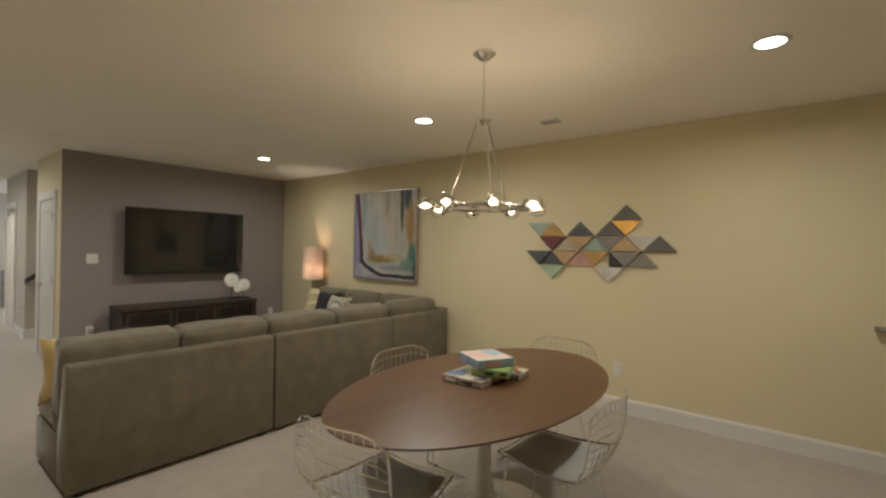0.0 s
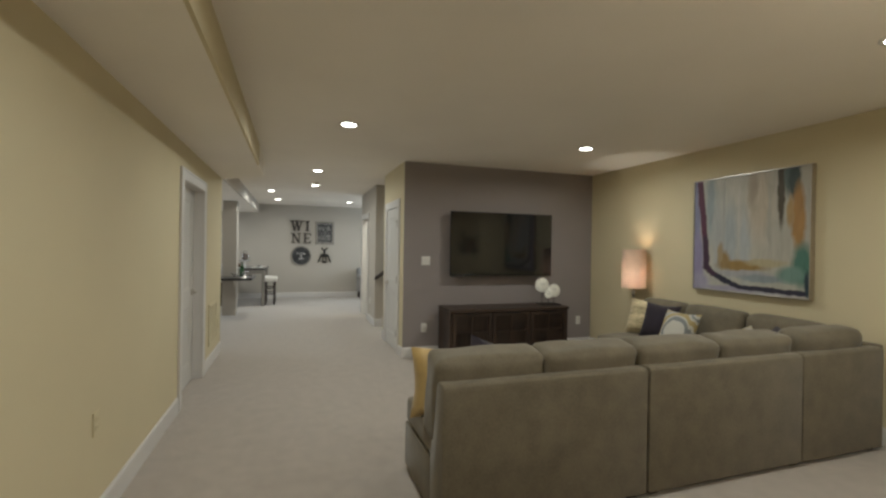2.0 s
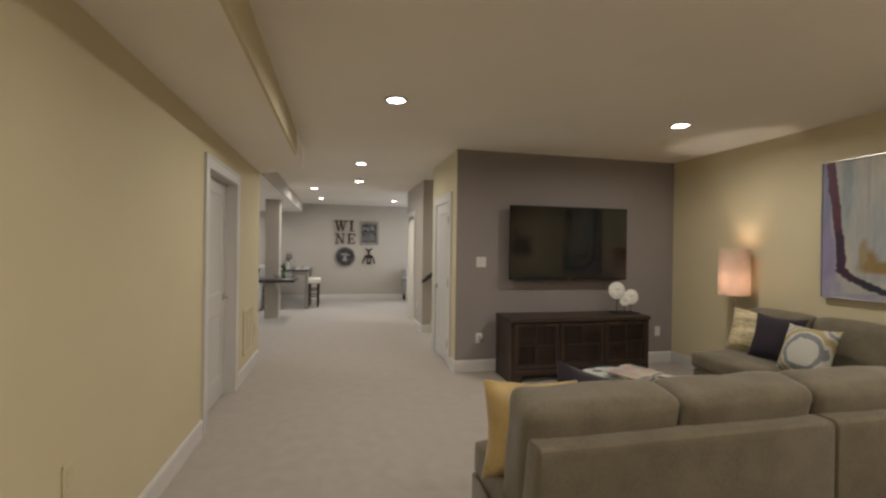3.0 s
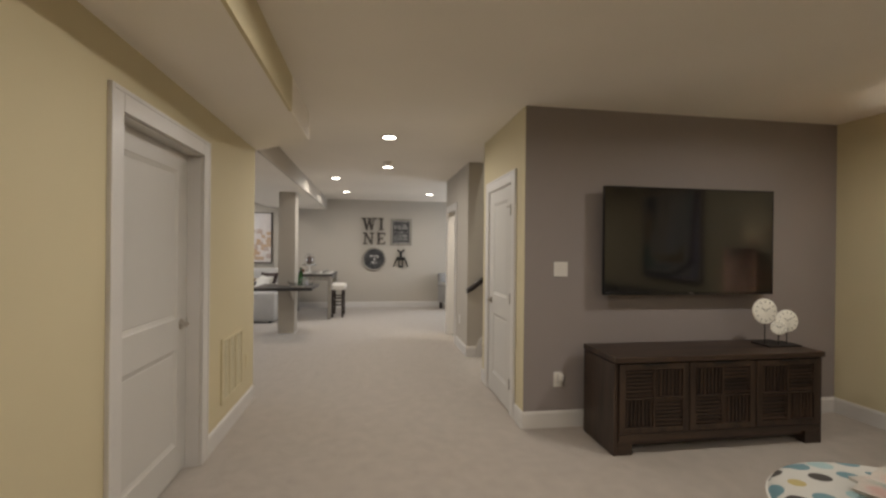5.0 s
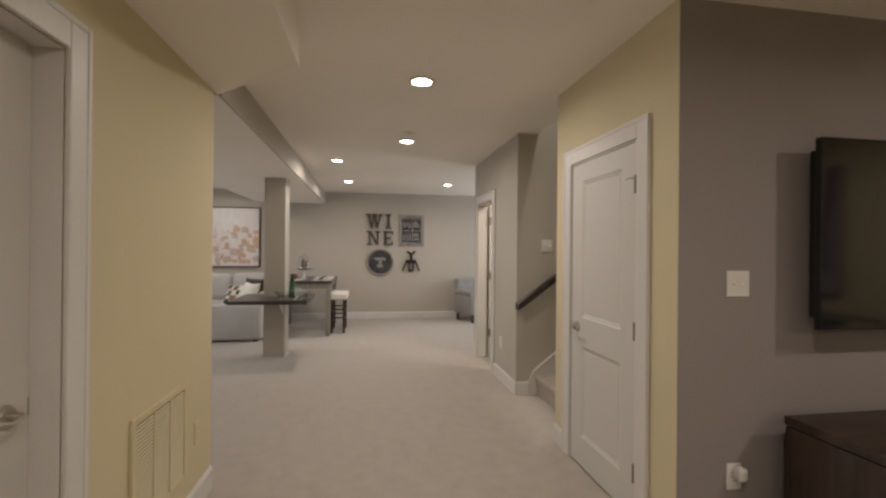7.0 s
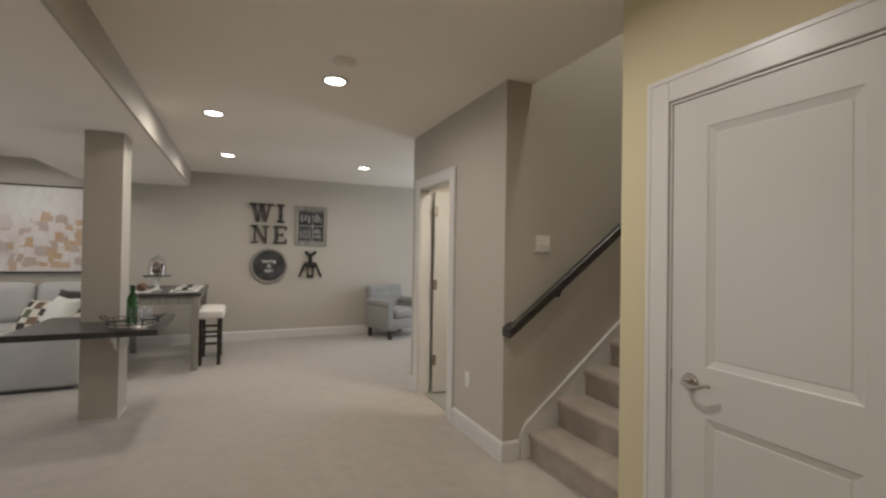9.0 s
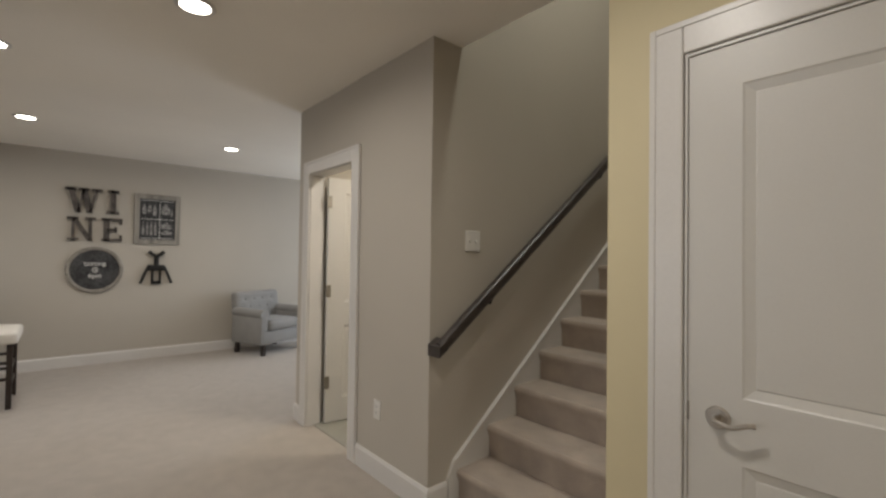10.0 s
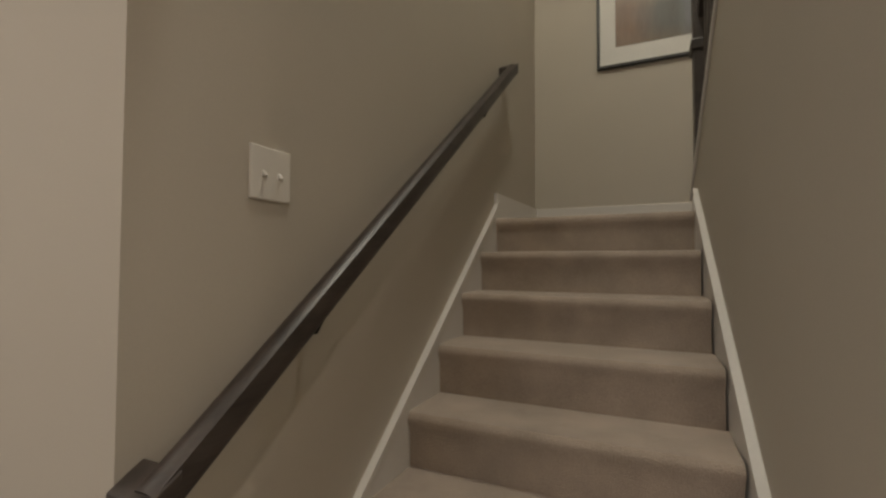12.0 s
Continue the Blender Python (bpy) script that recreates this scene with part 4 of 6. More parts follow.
# ---- television and console ----
tv = thing("television", pose(X_TV, 2.777, 1.51, 0, 0, 90), "large black flat television mounted on the taupe wall", "television")
part("body", box(-0.73, 0.73, -0.10, -0.04, -0.39, 0.39, bevel=0.01), BLACK, tv)
part("mount", box(-0.25, 0.25, -0.04, 0, -0.2, 0.2), BLACK, tv)
bm = bmesh.new()
for p in [(-0.767, 0.767, 0.424, 0.434), (-0.767, 0.767, -0.434, -0.412), (-0.767, -0.757, -0.412, 0.424), (0.757, 0.767, -0.412, 0.424)]:
    box(p[0], p[1], -0.130, -0.10, p[2], p[3], bevel=0.002, bm=bm)
part("bezel", bm, material("gloss_black_bezel", (0.01, 0.01, 0.011), 0.15, vary=0.05, bump=0), tv, "glossy black bezel")
part("screen", box(-0.757, 0.757, -0.127, -0.10, -0.412, 0.424), SCREEN, tv, "dark glossy screen, switched off")
part("maker_mark", box(-0.02, 0.02, -0.1308, -0.129, -0.426, -0.421), NICKEL, tv)

CON = thing("media_console", pose(-6.24, 1.868, 0), "dark walnut media console with slatted doors", "console")
CW, CDp, CT = 1.684, 0.47, 0.69
part("top", box(-0.003, CDp + 0.004, -0.004, CW + 0.004, CT - 0.04, CT, bevel=0.004), DARKWOOD, CON)
part("side_panel", box(0, CDp - 0.02, 0, 0.03, 0.0, CT - 0.046, bevel=0.003), DARKSIDE, CON)
part("side_panel", box(0, CDp - 0.02, CW - 0.03, CW, 0.0, CT - 0.046, bevel=0.003), DARKSIDE, CON)
part("carcass", box(0.01, CDp - 0.045, 0.031, CW - 0.031, 0.115, CT - 0.05), BLACK, CON)
part("bottom_rail", box(CDp - 0.045, CDp - 0.005, 0.0305, CW - 0.0305, 0.10, 0.15, bevel=0.003), DARKWOOD, CON)
for y in (0.03, CW - 0.14):
    for x in (0.03, CDp - 0.1):
        part("foot", box(x, x + 0.08, y, y + 0.11, 0, 0.10, bevel=0.004), DARKWOOD, CON)
part("plinth", box(CDp - 0.07, CDp - 0.045, 0.14, CW - 0.14, 0.06, 0.10, bevel=0.003), DARKWOOD, CON)
slat_v = part("slat", box(0, 0.012, -0.0075, 0.0075, 0, 0.19, bevel=0.002), DARKSIDE)
slat_h = part("slat", box(0, 0.012, 0, 0.210, -0.0075, 0.0075, bevel=0.002), DARKWOOD)
sv, shz = slat_v.data, slat_h.data
bpy.data.objects.remove(slat_v)
bpy.data.objects.remove(slat_h)
DW = (CW - 0.06) / 3
for dnum in range(3):
    dy = 0.03 + dnum * DW
    door = part("door", box(CDp - 0.0445, CDp - 0.040, dy + 0.03, dy + DW - 0.03, 0.19, 0.60), BLACK, CON, "slatted door")
    bm = bmesh.new()
    for p in [(0.004, 0.052, 0.155, 0.64), (DW - 0.052, DW - 0.004, 0.155, 0.64), (0.052, DW - 0.052, 0.155, 0.195), (0.052, DW - 0.052, 0.597, 0.64), (DW / 2 - 0.008, DW / 2 + 0.008, 0.195, 0.597), (0.052, DW - 0.052, 0.388, 0.402)]:
        box(CDp - 0.036, CDp - 0.006, dy + p[0], dy + p[1], p[2], p[3], bevel=0.002, bm=bm)
    part("door_frame", bm, DARKSIDE, door)
    part("pull", box(CDp - 0.006, CDp + 0.004, dy + DW * 0.35, dy + DW * 0.65, 0.628, 0.638, bevel=0.002), IRON, door, "dark metal pull")
    for qa in range(2):
        for qb in range(2):
            yq = dy + (0.054 if qa == 0 else DW / 2 + 0.009)
            zq = 0.197 if qb == 0 else 0.404
            upright = (qa + qb + dnum) % 2 == 0 if dnum < 2 else (qa + qb) % 2 == 1
            for s in range(7):
                ob = new("slat", sv if upright else shz)
                ob.parent = door
                ob.location = (CDp - 0.024, yq + 0.015 + s * 0.0296, zq) if upright else (CDp - 0.024, yq, zq + 0.014 + s * 0.0268)

clk = thing("clock_sculpture", pose(-6.03, 3.385, CT), "three white clock-face discs on thin rods over a dark base", "ornament")
CLOCKW = material("white_enamel_clock_face", (0.78, 0.76, 0.68), 0.4, vary=0.04, scale=12, fine=60)
CLOCKINK = material("faded_grey_print", (0.26, 0.25, 0.22), 0.5, vary=0.1, bump=0)
part("base_plate", box(-0.09, 0.09, -0.13, 0.16, 0, 0.012, bevel=0.003), IRON, clk)
for i, (y, z, r, x) in enumerate([(-0.09, 0.27, 0.10, 0.0), (0.081, 0.195, 0.088, 0.03), (-0.025, 0.147, 0.055, 0.06)]):
    part("rod", tube([(x, y, 0.01), (x, y, z - r * 0.9)], 0.004, 6), IRON, clk, smooth=True)
    disc = part("clock_face", lathe([(0.001, 0.006), (r * 0.92, 0.006), (r, 0.002), (r, -0.006), (0.001, -0.008)], 36), CLOCKW, clk, smooth=True)
    disc.matrix_local = pose(x, y, z, 0, 86, (-6, -9, -38)[i])
    for h in range(12):
        a = h * math.pi / 6
        mk = part("numeral_bar", box(-0.0032 * r / 0.1, 0.0032 * r / 0.1, r * 0.66, r * 0.84, 0.006, 0.0075), CLOCKINK, disc)
        mk.matrix_local = Matrix.Rotation(a, 4, "Z")
    for a, l in ((0.6, 0.5), (2.4, 0.38)):
        hnd = part("clock_hand", box(-0.003, 0.003, 0, r * l, 0.0066, 0.0084), CLOCKINK, disc)
        hnd.matrix_local = Matrix.Rotation(a, 4, "Z")

# ---- ottoman ----
DOTS = bpy.data.materials.new("white_fabric_with_coloured_dots")
DOTS.use_nodes = True
_n, _k = DOTS.node_tree.nodes, DOTS.node_tree.links.new
_tc, _mp, _vo = _n.new("ShaderNodeTexCoord"), _n.new("ShaderNodeMapping"), _n.new("ShaderNodeTexVoronoi")
_mp.inputs["Scale"].default_value = (7.4, 7.4, 7.4)
_vo.inputs["Scale"].default_value, _vo.inputs["Randomness"].default_value = 1.0, 0.22
_vo.voronoi_dimensions = "3D"
_k(_tc.outputs["Object"], _mp.inputs["Vector"]); _k(_mp.outputs[0], _vo.inputs["Vector"])
_lt, _rp, _sp, _mx = _n.new("ShaderNodeMath"), _n.new("ShaderNodeValToRGB"), _n.new("ShaderNodeSeparateColor"), _n.new("ShaderNodeMix")
_lt.operation = "LESS_THAN"
_lt.inputs[1].default_value = 0.42
_rp.color_ramp.interpolation = "CONSTANT"
_el = _rp.color_ramp.elements
_el[0].color, _el[1].position, _el[1].color = (0.05, 0.043, 0.038, 1), 0.3, (0.12, 0.22, 0.25, 1)
for _p, _c in ((0.55, (0.42, 0.34, 0.14, 1)), (0.75, (0.30, 0.42, 0.42, 1)), (0.88, (0.06, 0.05, 0.045, 1))):
    _e = _el.new(_p)
    _e.color = _c
_k(_vo.outputs["Distance"], _lt.inputs[0]); _k(_vo.outputs["Color"], _sp.inputs[0]); _k(_sp.outputs[0], _rp.inputs[0])
_mx.data_type = "RGBA"
_mx.inputs[6].default_value = (0.50, 0.49, 0.445, 1)
_k(_lt.outputs[0], _mx.inputs["Factor"]); _k(_rp.outputs[0], _mx.inputs[7]); _k(_mx.outputs[2], _n["Principled BSDF"].inputs["Base Color"])
_n["Principled BSDF"].inputs["Roughness"].default_value = 0.85
OTX, OTY, OTR = -4.30, 2.25, 0.46
ot = thing("round_ottoman", pose(OTX, OTY, 0), "round white ottoman with brown, teal and ochre dots", "ottoman")
part("drum", lathe([(OTR - 0.02, 0.05), (OTR, 0.07), (OTR + 0.008, 0.22), (OTR, 0.39), (OTR - 0.004, 0.40), (OTR + 0.004, 0.405), (OTR - 0.01, 0.43), (OTR - 0.05, 0.448), (0.25, 0.462), (0.001, 0.466)], 48), DOTS, ot, smooth=True)
part("piping", tube([((OTR + 0.004) * math.cos(i * math.pi / 24), (OTR + 0.004) * math.sin(i * math.pi / 24), 0.402) for i in range(48)], 0.006, 6, closed=True), WHITEFAB, ot, smooth=True)
for i in range(4):
    a = math.pi / 4 + i * math.pi / 2
    part("foot", lathe([(0.02, 0), (0.03, 0.055)], 12, center=(0.33 * math.cos(a), 0.33 * math.sin(a), 0)), ESPRESSO, ot)
MAG = painted("magazine_cover_print", (0.46, 0.42, 0.37), [(0.3, 0.7, 0.25, 0.2, 0.3, (0.44, 0.29, 0.25)), (0.7, 0.6, 0.2, 0.3, 0.4, (0.25, 0.30, 0.28)), (0.55, 0.3, 0.3, 0.14, 0.3, (0.46, 0.27, 0.27)), (0.3, 0.3, 0.14, 0.14, 0.4, (0.46, 0.38, 0.20))], 0.35, 0.15, 6, "xy")
PAGES = material("white_paper_page_edges", (0.52, 0.50, 0.45), 0.8, vary=0.05, fine=200)
for i, (dx, dy, rz, z) in enumerate([(-0.08, 0.05, 18, 0.0), (-0.02, 0.03, 52, 0.0135), (-0.03, 0.0, 84, 0.027)]):
    mg = thing("magazine", pose(OTX + dx, OTY + dy, 0.466 + z, 0, 0, rz), "glossy magazine with a colourful cover on the ottoman", "magazine")
    part("pages", box(-0.105, 0.105, -0.14, 0.14, 0.0, 0.011), PAGES, mg)
    part("cover", box(-0.107, 0.107, -0.142, 0.142, 0.011, 0.0132), MAG, mg, "printed cover")

spread_mag = thing("magazine", pose(OTX - 0.02, OTY + 0.02, 0.507, 0, 0, 112), "open glossy magazine with curling printed pages", "magazine")
for s in (-1, 1):
    curl = [(s * 0.175 * i / 8, 0.003 + 0.012 * math.sin(math.pi * (i / 8) ** 0.8) + 0.006 * (i / 8) ** 3) for i in range(9)]
    prof = [(0, 0.0), (s * 0.165, 0.0)] + curl[::-1]
    part("page", prism(prof if s > 0 else prof[::-1], "y", -0.14, 0.14), MAG, spread_mag, "printed page", True)

# ---- painting ----
pw, ph = 1.195, 1.19
SWEEP = []
for i in range(34):
    s = i / 33
    # down along the side, round the corner and out along the foot
    if s < 0.5:
        u, v = 0.055 + 0.03 * math.sin(s * 4) + 0.16 * s ** 1.6, 1.0 - 1.56 * s
    else:
        a = (s - 0.5) / 0.5
        u, v = 0.128 + 0.86 * a ** 1.25, 0.22 - 0.17 * min(1.0, a * 2.2) ** 0.7 - 0.015 * a
    tone = (0.085, 0.022, 0.045) if s < 0.36 else (0.045, 0.018, 0.040) if s < 0.6 else (0.022, 0.020, 0.040)
    SWEEP.append((u, v, 0.030 if s < 0.5 else 0.045, 0.05 if s < 0.5 else 0.030 - 0.008 * s, 0.16, tone))
PAINT = painted("abstract_swept_paint", (0.42, 0.40, 0.34), [
    (0.45, 0.62, 0.22, 0.5, 0.5, (0.46, 0.44, 0.37)), (0.36, 0.45, 0.07, 0.3, 0.4, (0.34, 0.36, 0.36)), (0.5, 0.4, 0.05, 0.3, 0.4, (0.40, 0.42, 0.42)), (0.62, 0.75, 0.10, 0.3, 0.4, (0.46, 0.40, 0.31)), (0.56, 0.9, 0.04, 0.2, 0.4, (0.36, 0.30, 0.22)),
    (0.30, 0.72, 0.012, 0.26, 0.5, (0.34, 0.33, 0.30)), (0.44, 0.7, 0.010, 0.22, 0.5, (0.50, 0.48, 0.43)), (0.7, 0.6, 0.014, 0.3, 0.5, (0.38, 0.36, 0.31)),
    (0.17, 0.78, 0.05, 0.30, 0.4, (0.26, 0.30, 0.30)), (0.24, 0.5, 0.05, 0.36, 0.4, (0.36, 0.36, 0.34)), (0.02, 0.5, 0.045, 0.7, 0.3, (0.20, 0.20, 0.28)), (0.04, 0.25, 0.06, 0.26, 0.3, (0.25, 0.22, 0.33)), (0.06, 0.06, 0.10, 0.08, 0.3, (0.30, 0.28, 0.36)),
    (0.47, 0.225, 0.21, 0.045, 0.3, (0.28, 0.18, 0.055)), (0.68, 0.255, 0.16, 0.03, 0.35, (0.42, 0.36, 0.22)), (0.31, 0.27, 0.05, 0.08, 0.3, (0.27, 0.18, 0.07)), (0.27, 0.33, 0.025, 0.09, 0.3, (0.33, 0.25, 0.14)),
    (0.5, 0.155, 0.26, 0.03, 0.3, (0.36, 0.35, 0.36)), (0.66, 0.125, 0.2, 0.03, 0.3, (0.24, 0.28, 0.29)), (0.4, 0.02, 0.36, 0.022, 0.3, (0.32, 0.30, 0.36)), (0.75, 0.015, 0.26, 0.014, 0.3, (0.38, 0.37, 0.38)), *SWEEP,
    (0.79, 0.85, 0.028, 0.3, 0.2, (0.07, 0.055, 0.03)), (0.84, 0.95, 0.03, 0.16, 0.3, (0.10, 0.13, 0.12)), (0.89, 0.9, 0.045, 0.15, 0.25, (0.045, 0.065, 0.06)), (0.92, 0.62, 0.048, 0.25, 0.25, (0.36, 0.20, 0.065)), (0.86, 0.66, 0.025, 0.12, 0.3, (0.40, 0.27, 0.12)),
    (0.95, 0.25, 0.07, 0.16, 0.3, (0.07, 0.17, 0.13)), (0.87, 0.17, 0.10, 0.06, 0.3, (0.16, 0.26, 0.22)), (0.985, 0.1, 0.02, 0.1, 0.3, (0.02, 0.04, 0.055))], 0.5, 0.022, 11)
pt = thing("abstract_painting", pose(-3.865, Y_R, 1.64), "purple, cream, ochre and green abstract painting in a silver frame", "painting")
part("canvas", box(-pw / 2 + 0.012, pw / 2 - 0.012, -0.05, 0, -ph / 2 + 0.012, ph / 2 - 0.012), PAINT, pt)
bm = bmesh.new()
for p in [(-pw / 2, pw / 2, ph / 2 - 0.01, ph / 2), (-pw / 2, pw / 2, -ph / 2, -ph / 2 + 0.01), (-pw / 2, -pw / 2 + 0.01, -ph / 2 + 0.01, ph / 2 - 0.01), (pw / 2 - 0.01, pw / 2, -ph / 2 + 0.01, ph / 2 - 0.01)]:
    box(p[0], p[1], -0.058, -0.001, p[2], p[3], bevel=0.0015, bm=bm)
part("frame", bm, NICKEL, pt, "thin silver frame")

# ---- triangle wall art ----
TONES = {"teal": (0.30, 0.37, 0.31), "gold": (0.42, 0.25, 0.08), "plum": (0.13, 0.035, 0.045), "beige": (0.38, 0.33, 0.25), "slate": (0.075, 0.08, 0.08), "tan": (0.40, 0.27, 0.14),
         "grey": (0.20, 0.18, 0.155), "dark": (0.10, 0.095, 0.085), "white": (0.50, 0.48, 0.43), "green": (0.34, 0.44, 0.30), "pink": (0.44, 0.26, 0.22), "black": (0.02, 0.019, 0.018), "leaf": (0.62, 0.36, 0.10)}
TMAT = {k_: material("painted_wood_" + k_, c_, 0.5 if k_ != "leaf" else 0.35, 0.7 if k_ == "leaf" else 0.0, vary=0.12, scale=9, fine=90, bump=0.1) for k_, c_ in TONES.items()}
art = thing("triangle_wall_art", pose(-1.739, Y_R, 1.187), "wall sculpture of painted wooden triangles in muted colours", "wall art")
HU = 0.1425
TRIS = [(0, 4, -1, "teal"), (1, 3, 1, "gold"), (1, 3, -1, "plum"), (2, 2, 1, "beige"), (3, 3, 1, "slate"), (3, 3, -1, "tan"), (4, 2, 1, "teal"), (5, 3, 1, "dark"), (5, 3, -1, "grey"), (6, 4, -1, "leaf"), (6, 4, 1, "dark"),
        (6, 2, 1, "tan"), (7, 3, -1, "white"), (8, 2, 1, "dark"), (0, 2, -1, "slate"), (1, 1, 1, "slate"), (1, 1, -1, "green"), (2, 2, -1, "tan"), (3, 1, 1, "pink"), (4, 2, -1, "gold"), (6, 2, -1, "grey"), (7, 1, 1, "grey"), (5, 1, -1, "white"), (5, 1, 1, "black")]
for i, (c, r, s, tone) in enumerate(TRIS):
    x0, z0 = c * HU, r * HU
    g = 0.003
    tri = [(x0 + g * 2, z0 + s * g), (x0 + 2 * HU - g * 2, z0 + s * g), (x0 + HU, z0 + s * (HU - g))]
    if tone == "black":
        tri = [(x0 + HU + g, z0 + g), (x0 + 2 * HU - g, z0 + g), (x0 + HU + g, z0 + HU - g)]
    part("triangle", prism(tri, "y", -0.022 - 0.012 * ((i * 7) % 3), 0, bevel=0.0012), TMAT[tone], art)

# ---- dining table ----
TX, TY, TA, TB, TZ = -0.855, 2.175, 0.588, 0.995, 0.74
tb = thing("oval_dining_table", pose(TX, TY, 0), "oval walnut dining table on a white tulip pedestal", "table")
bm = bmesh.new()
rings = []
for k_, z in [(0.93, TZ - 0.03), (0.985, TZ - 0.014), (1.0, TZ - 0.006), (0.997, TZ - 0.001), (0.985, TZ)]:
    rings.append([bm.verts.new((TA * k_ * math.cos(i * math.pi / 48), TB * k_ * math.sin(i * math.pi / 48), z)) for i in range(96)])
for a, b in zip(rings, rings[1:]):
    for i in range(96):
        bm.faces.new((a[i], a[(i + 1) % 96], b[(i + 1) % 96], b[i]))
bm.faces.new(rings[-1]); bm.faces.new(rings[0][::-1])
bmesh.ops.recalc_face_normals(bm, faces=bm.faces[:])
part("tabletop", bm, TABLEWOOD, tb, "reddish walnut veneer top", True)
ped = lathe([(0.001, 0.0), (0.36, 0.0), (0.365, 0.006), (0.34, 0.013), (0.22, 0.028), (0.12, 0.055), (0.06, 0.12), (0.036, 0.24), (0.034, 0.4), (0.045, 0.55), (0.085, 0.65), (0.17, 0.705), (0.19, 0.71), (0.001, 0.71)], 40)
bmesh.ops.scale(ped, vec=(1, 1.12, 1), verts=ped.verts[:])
part("pedestal", ped, TULIP, tb, "white enamelled pedestal", True)


# ---- wire chairs: faces +y ----
def shell(u, v):
    """The seat shell: u across from -1 to 1, v from the front edge (0) over the seat to the top of the back (1)."""
    if v < 0.5:
        s = v / 0.5
        y, z = 0.215 - 0.435 * s, 0.455 - 0.03 * math.sin(s * math.pi * 0.75)
        half = 0.20 + 0.055 * math.sin(s * math.pi / 2)
    else:
        s = (v - 0.5) / 0.5
        bend = math.sin(min(1, s * 1.6) * math.pi / 2)
        y, z = -0.22 - 0.055 * bend - 0.045 * s, 0.434 + 0.37 * s ** 1.15
        half = 0.255 + 0.012 * math.sin(s * math.pi) - 0.008 * s * s
    lift = 0.05 * u * u * (0.3 + v)
    wrap = 0.06 * u * u * max(0.0, (v - 0.35)) / 0.65
    top = -0.085 * u ** 4 * max(0.0, (v - 0.7)) / 0.3
    return (u * half, y + wrap, z + lift * (1 if v < 0.6 else 0.5) + top)


ck = thing("wire_dining_chair", pose(-0.87, 1.43, 0, 0, 0, 3), "chrome wire side chair with a white-grey seat pad", "chair", "wire chairs round the dining table")
NU, NV = 12, 17
for i in range(NU + 1):
    u = -1 + 2 * i / NU
    part("wire", tube([shell(u * 0.98, j / 24) for j in range(25)], 0.0019, 5), WIRE, ck, smooth=True)
for j in range(1, NV):
    part("wire", tube([shell(-0.98 + 1.96 * i / 16, j / NV) for i in range(17)], 0.0019, 5), WIRE, ck, smooth=True)
rim = [shell(-1 + 2 * i / 18, 0) for i in range(19)] + [shell(1, i / 28) for i in range(1, 29)] + [shell(1 - 2 * i / 18, 1) for i in range(1, 19)] + [shell(-1, 1 - i / 28) for i in range(1, 28)]
part("rim", tube(rim, 0.0042, 7, closed=True), WIRE, ck, smooth=True)
for s in (-1, 1):
    part("leg_frame", tube([(s * 0.17, 0.17, 0.43), (s * 0.23, 0.24, 0.02), (s * 0.235, 0.23, 0.006), (s * 0.235, -0.22, 0.006), (s * 0.23, -0.23, 0.02), (s * 0.17, -0.13, 0.42)], 0.006, 8), CHROME, ck, smooth=True)
for s in (-1, 1):
    for y in (0.17, -0.16):
        part("glide", tube([(s * 0.235, y - 0.028, 0.0065), (s * 0.235, y + 0.028, 0.0065)], 0.0064, 8), BLACK, ck, "black plastic glide", True)
for y in (0.17, -0.13):
    part("cross_bar", tube([(-0.17, y, 0.425), (0.17, y, 0.425)], 0.006, 8), CHROME, ck, smooth=True)
pad = bmesh.new()
lo, hi = [], []
for jj in range(13):
    v = 0.03 + 0.44 * jj / 12
    rl, rh = [], []
    for ii in range(13):
        u = (-1 + 2 * ii / 12) * 0.93
        rr = 1 - 0.12 * (abs(u) ** 4) * (1 if jj in (0, 12) else 0.3)
        x, y, z = shell(u * rr, v)
        e = (1 - (ii / 6 - 1) ** 6) * (1 - (jj / 6 - 1) ** 6)
        rl.append(pad.verts.new((x, y, z + 0.004)))
        rh.append(pad.verts.new((x, y, z + 0.009 + 0.022 * e)))
    lo.append(rl); hi.append(rh)
for a in range(12):
    for b in range(12):
        pad.faces.new((hi[a][b], hi[a][b + 1], hi[a + 1][b + 1], hi[a + 1][b]))
        pad.faces.new((lo[a][b], lo[a + 1][b], lo[a + 1][b + 1], lo[a][b + 1]))
for a in range(12):
    for g, h in ((lo, hi),):
        pad.faces.new((g[a][0], h[a][0], h[a + 1][0], g[a + 1][0])); pad.faces.new((g[a][12], g[a + 1][12], h[a + 1][12], h[a][12]))
        pad.faces.new((g[0][a], g[0][a + 1], h[0][a + 1], h[0][a])); pad.faces.new((g[12][a], h[12][a], h[12][a + 1], g[12][a + 1]))
bmesh.ops.recalc_face_normals(pad, faces=pad.faces[:])
part("seat_pad", pad, PADGREY, ck, "white-grey vinyl seat pad", True)
copy_thing(ck, pose(-1.26, 2.19, 0, 0, 0, -92))
copy_thing(ck, pose(-0.445, 2.19, 0, 0, 0, 90))
copy_thing(ck, pose(-0.88, 2.98, 0, 0, 0, 177))

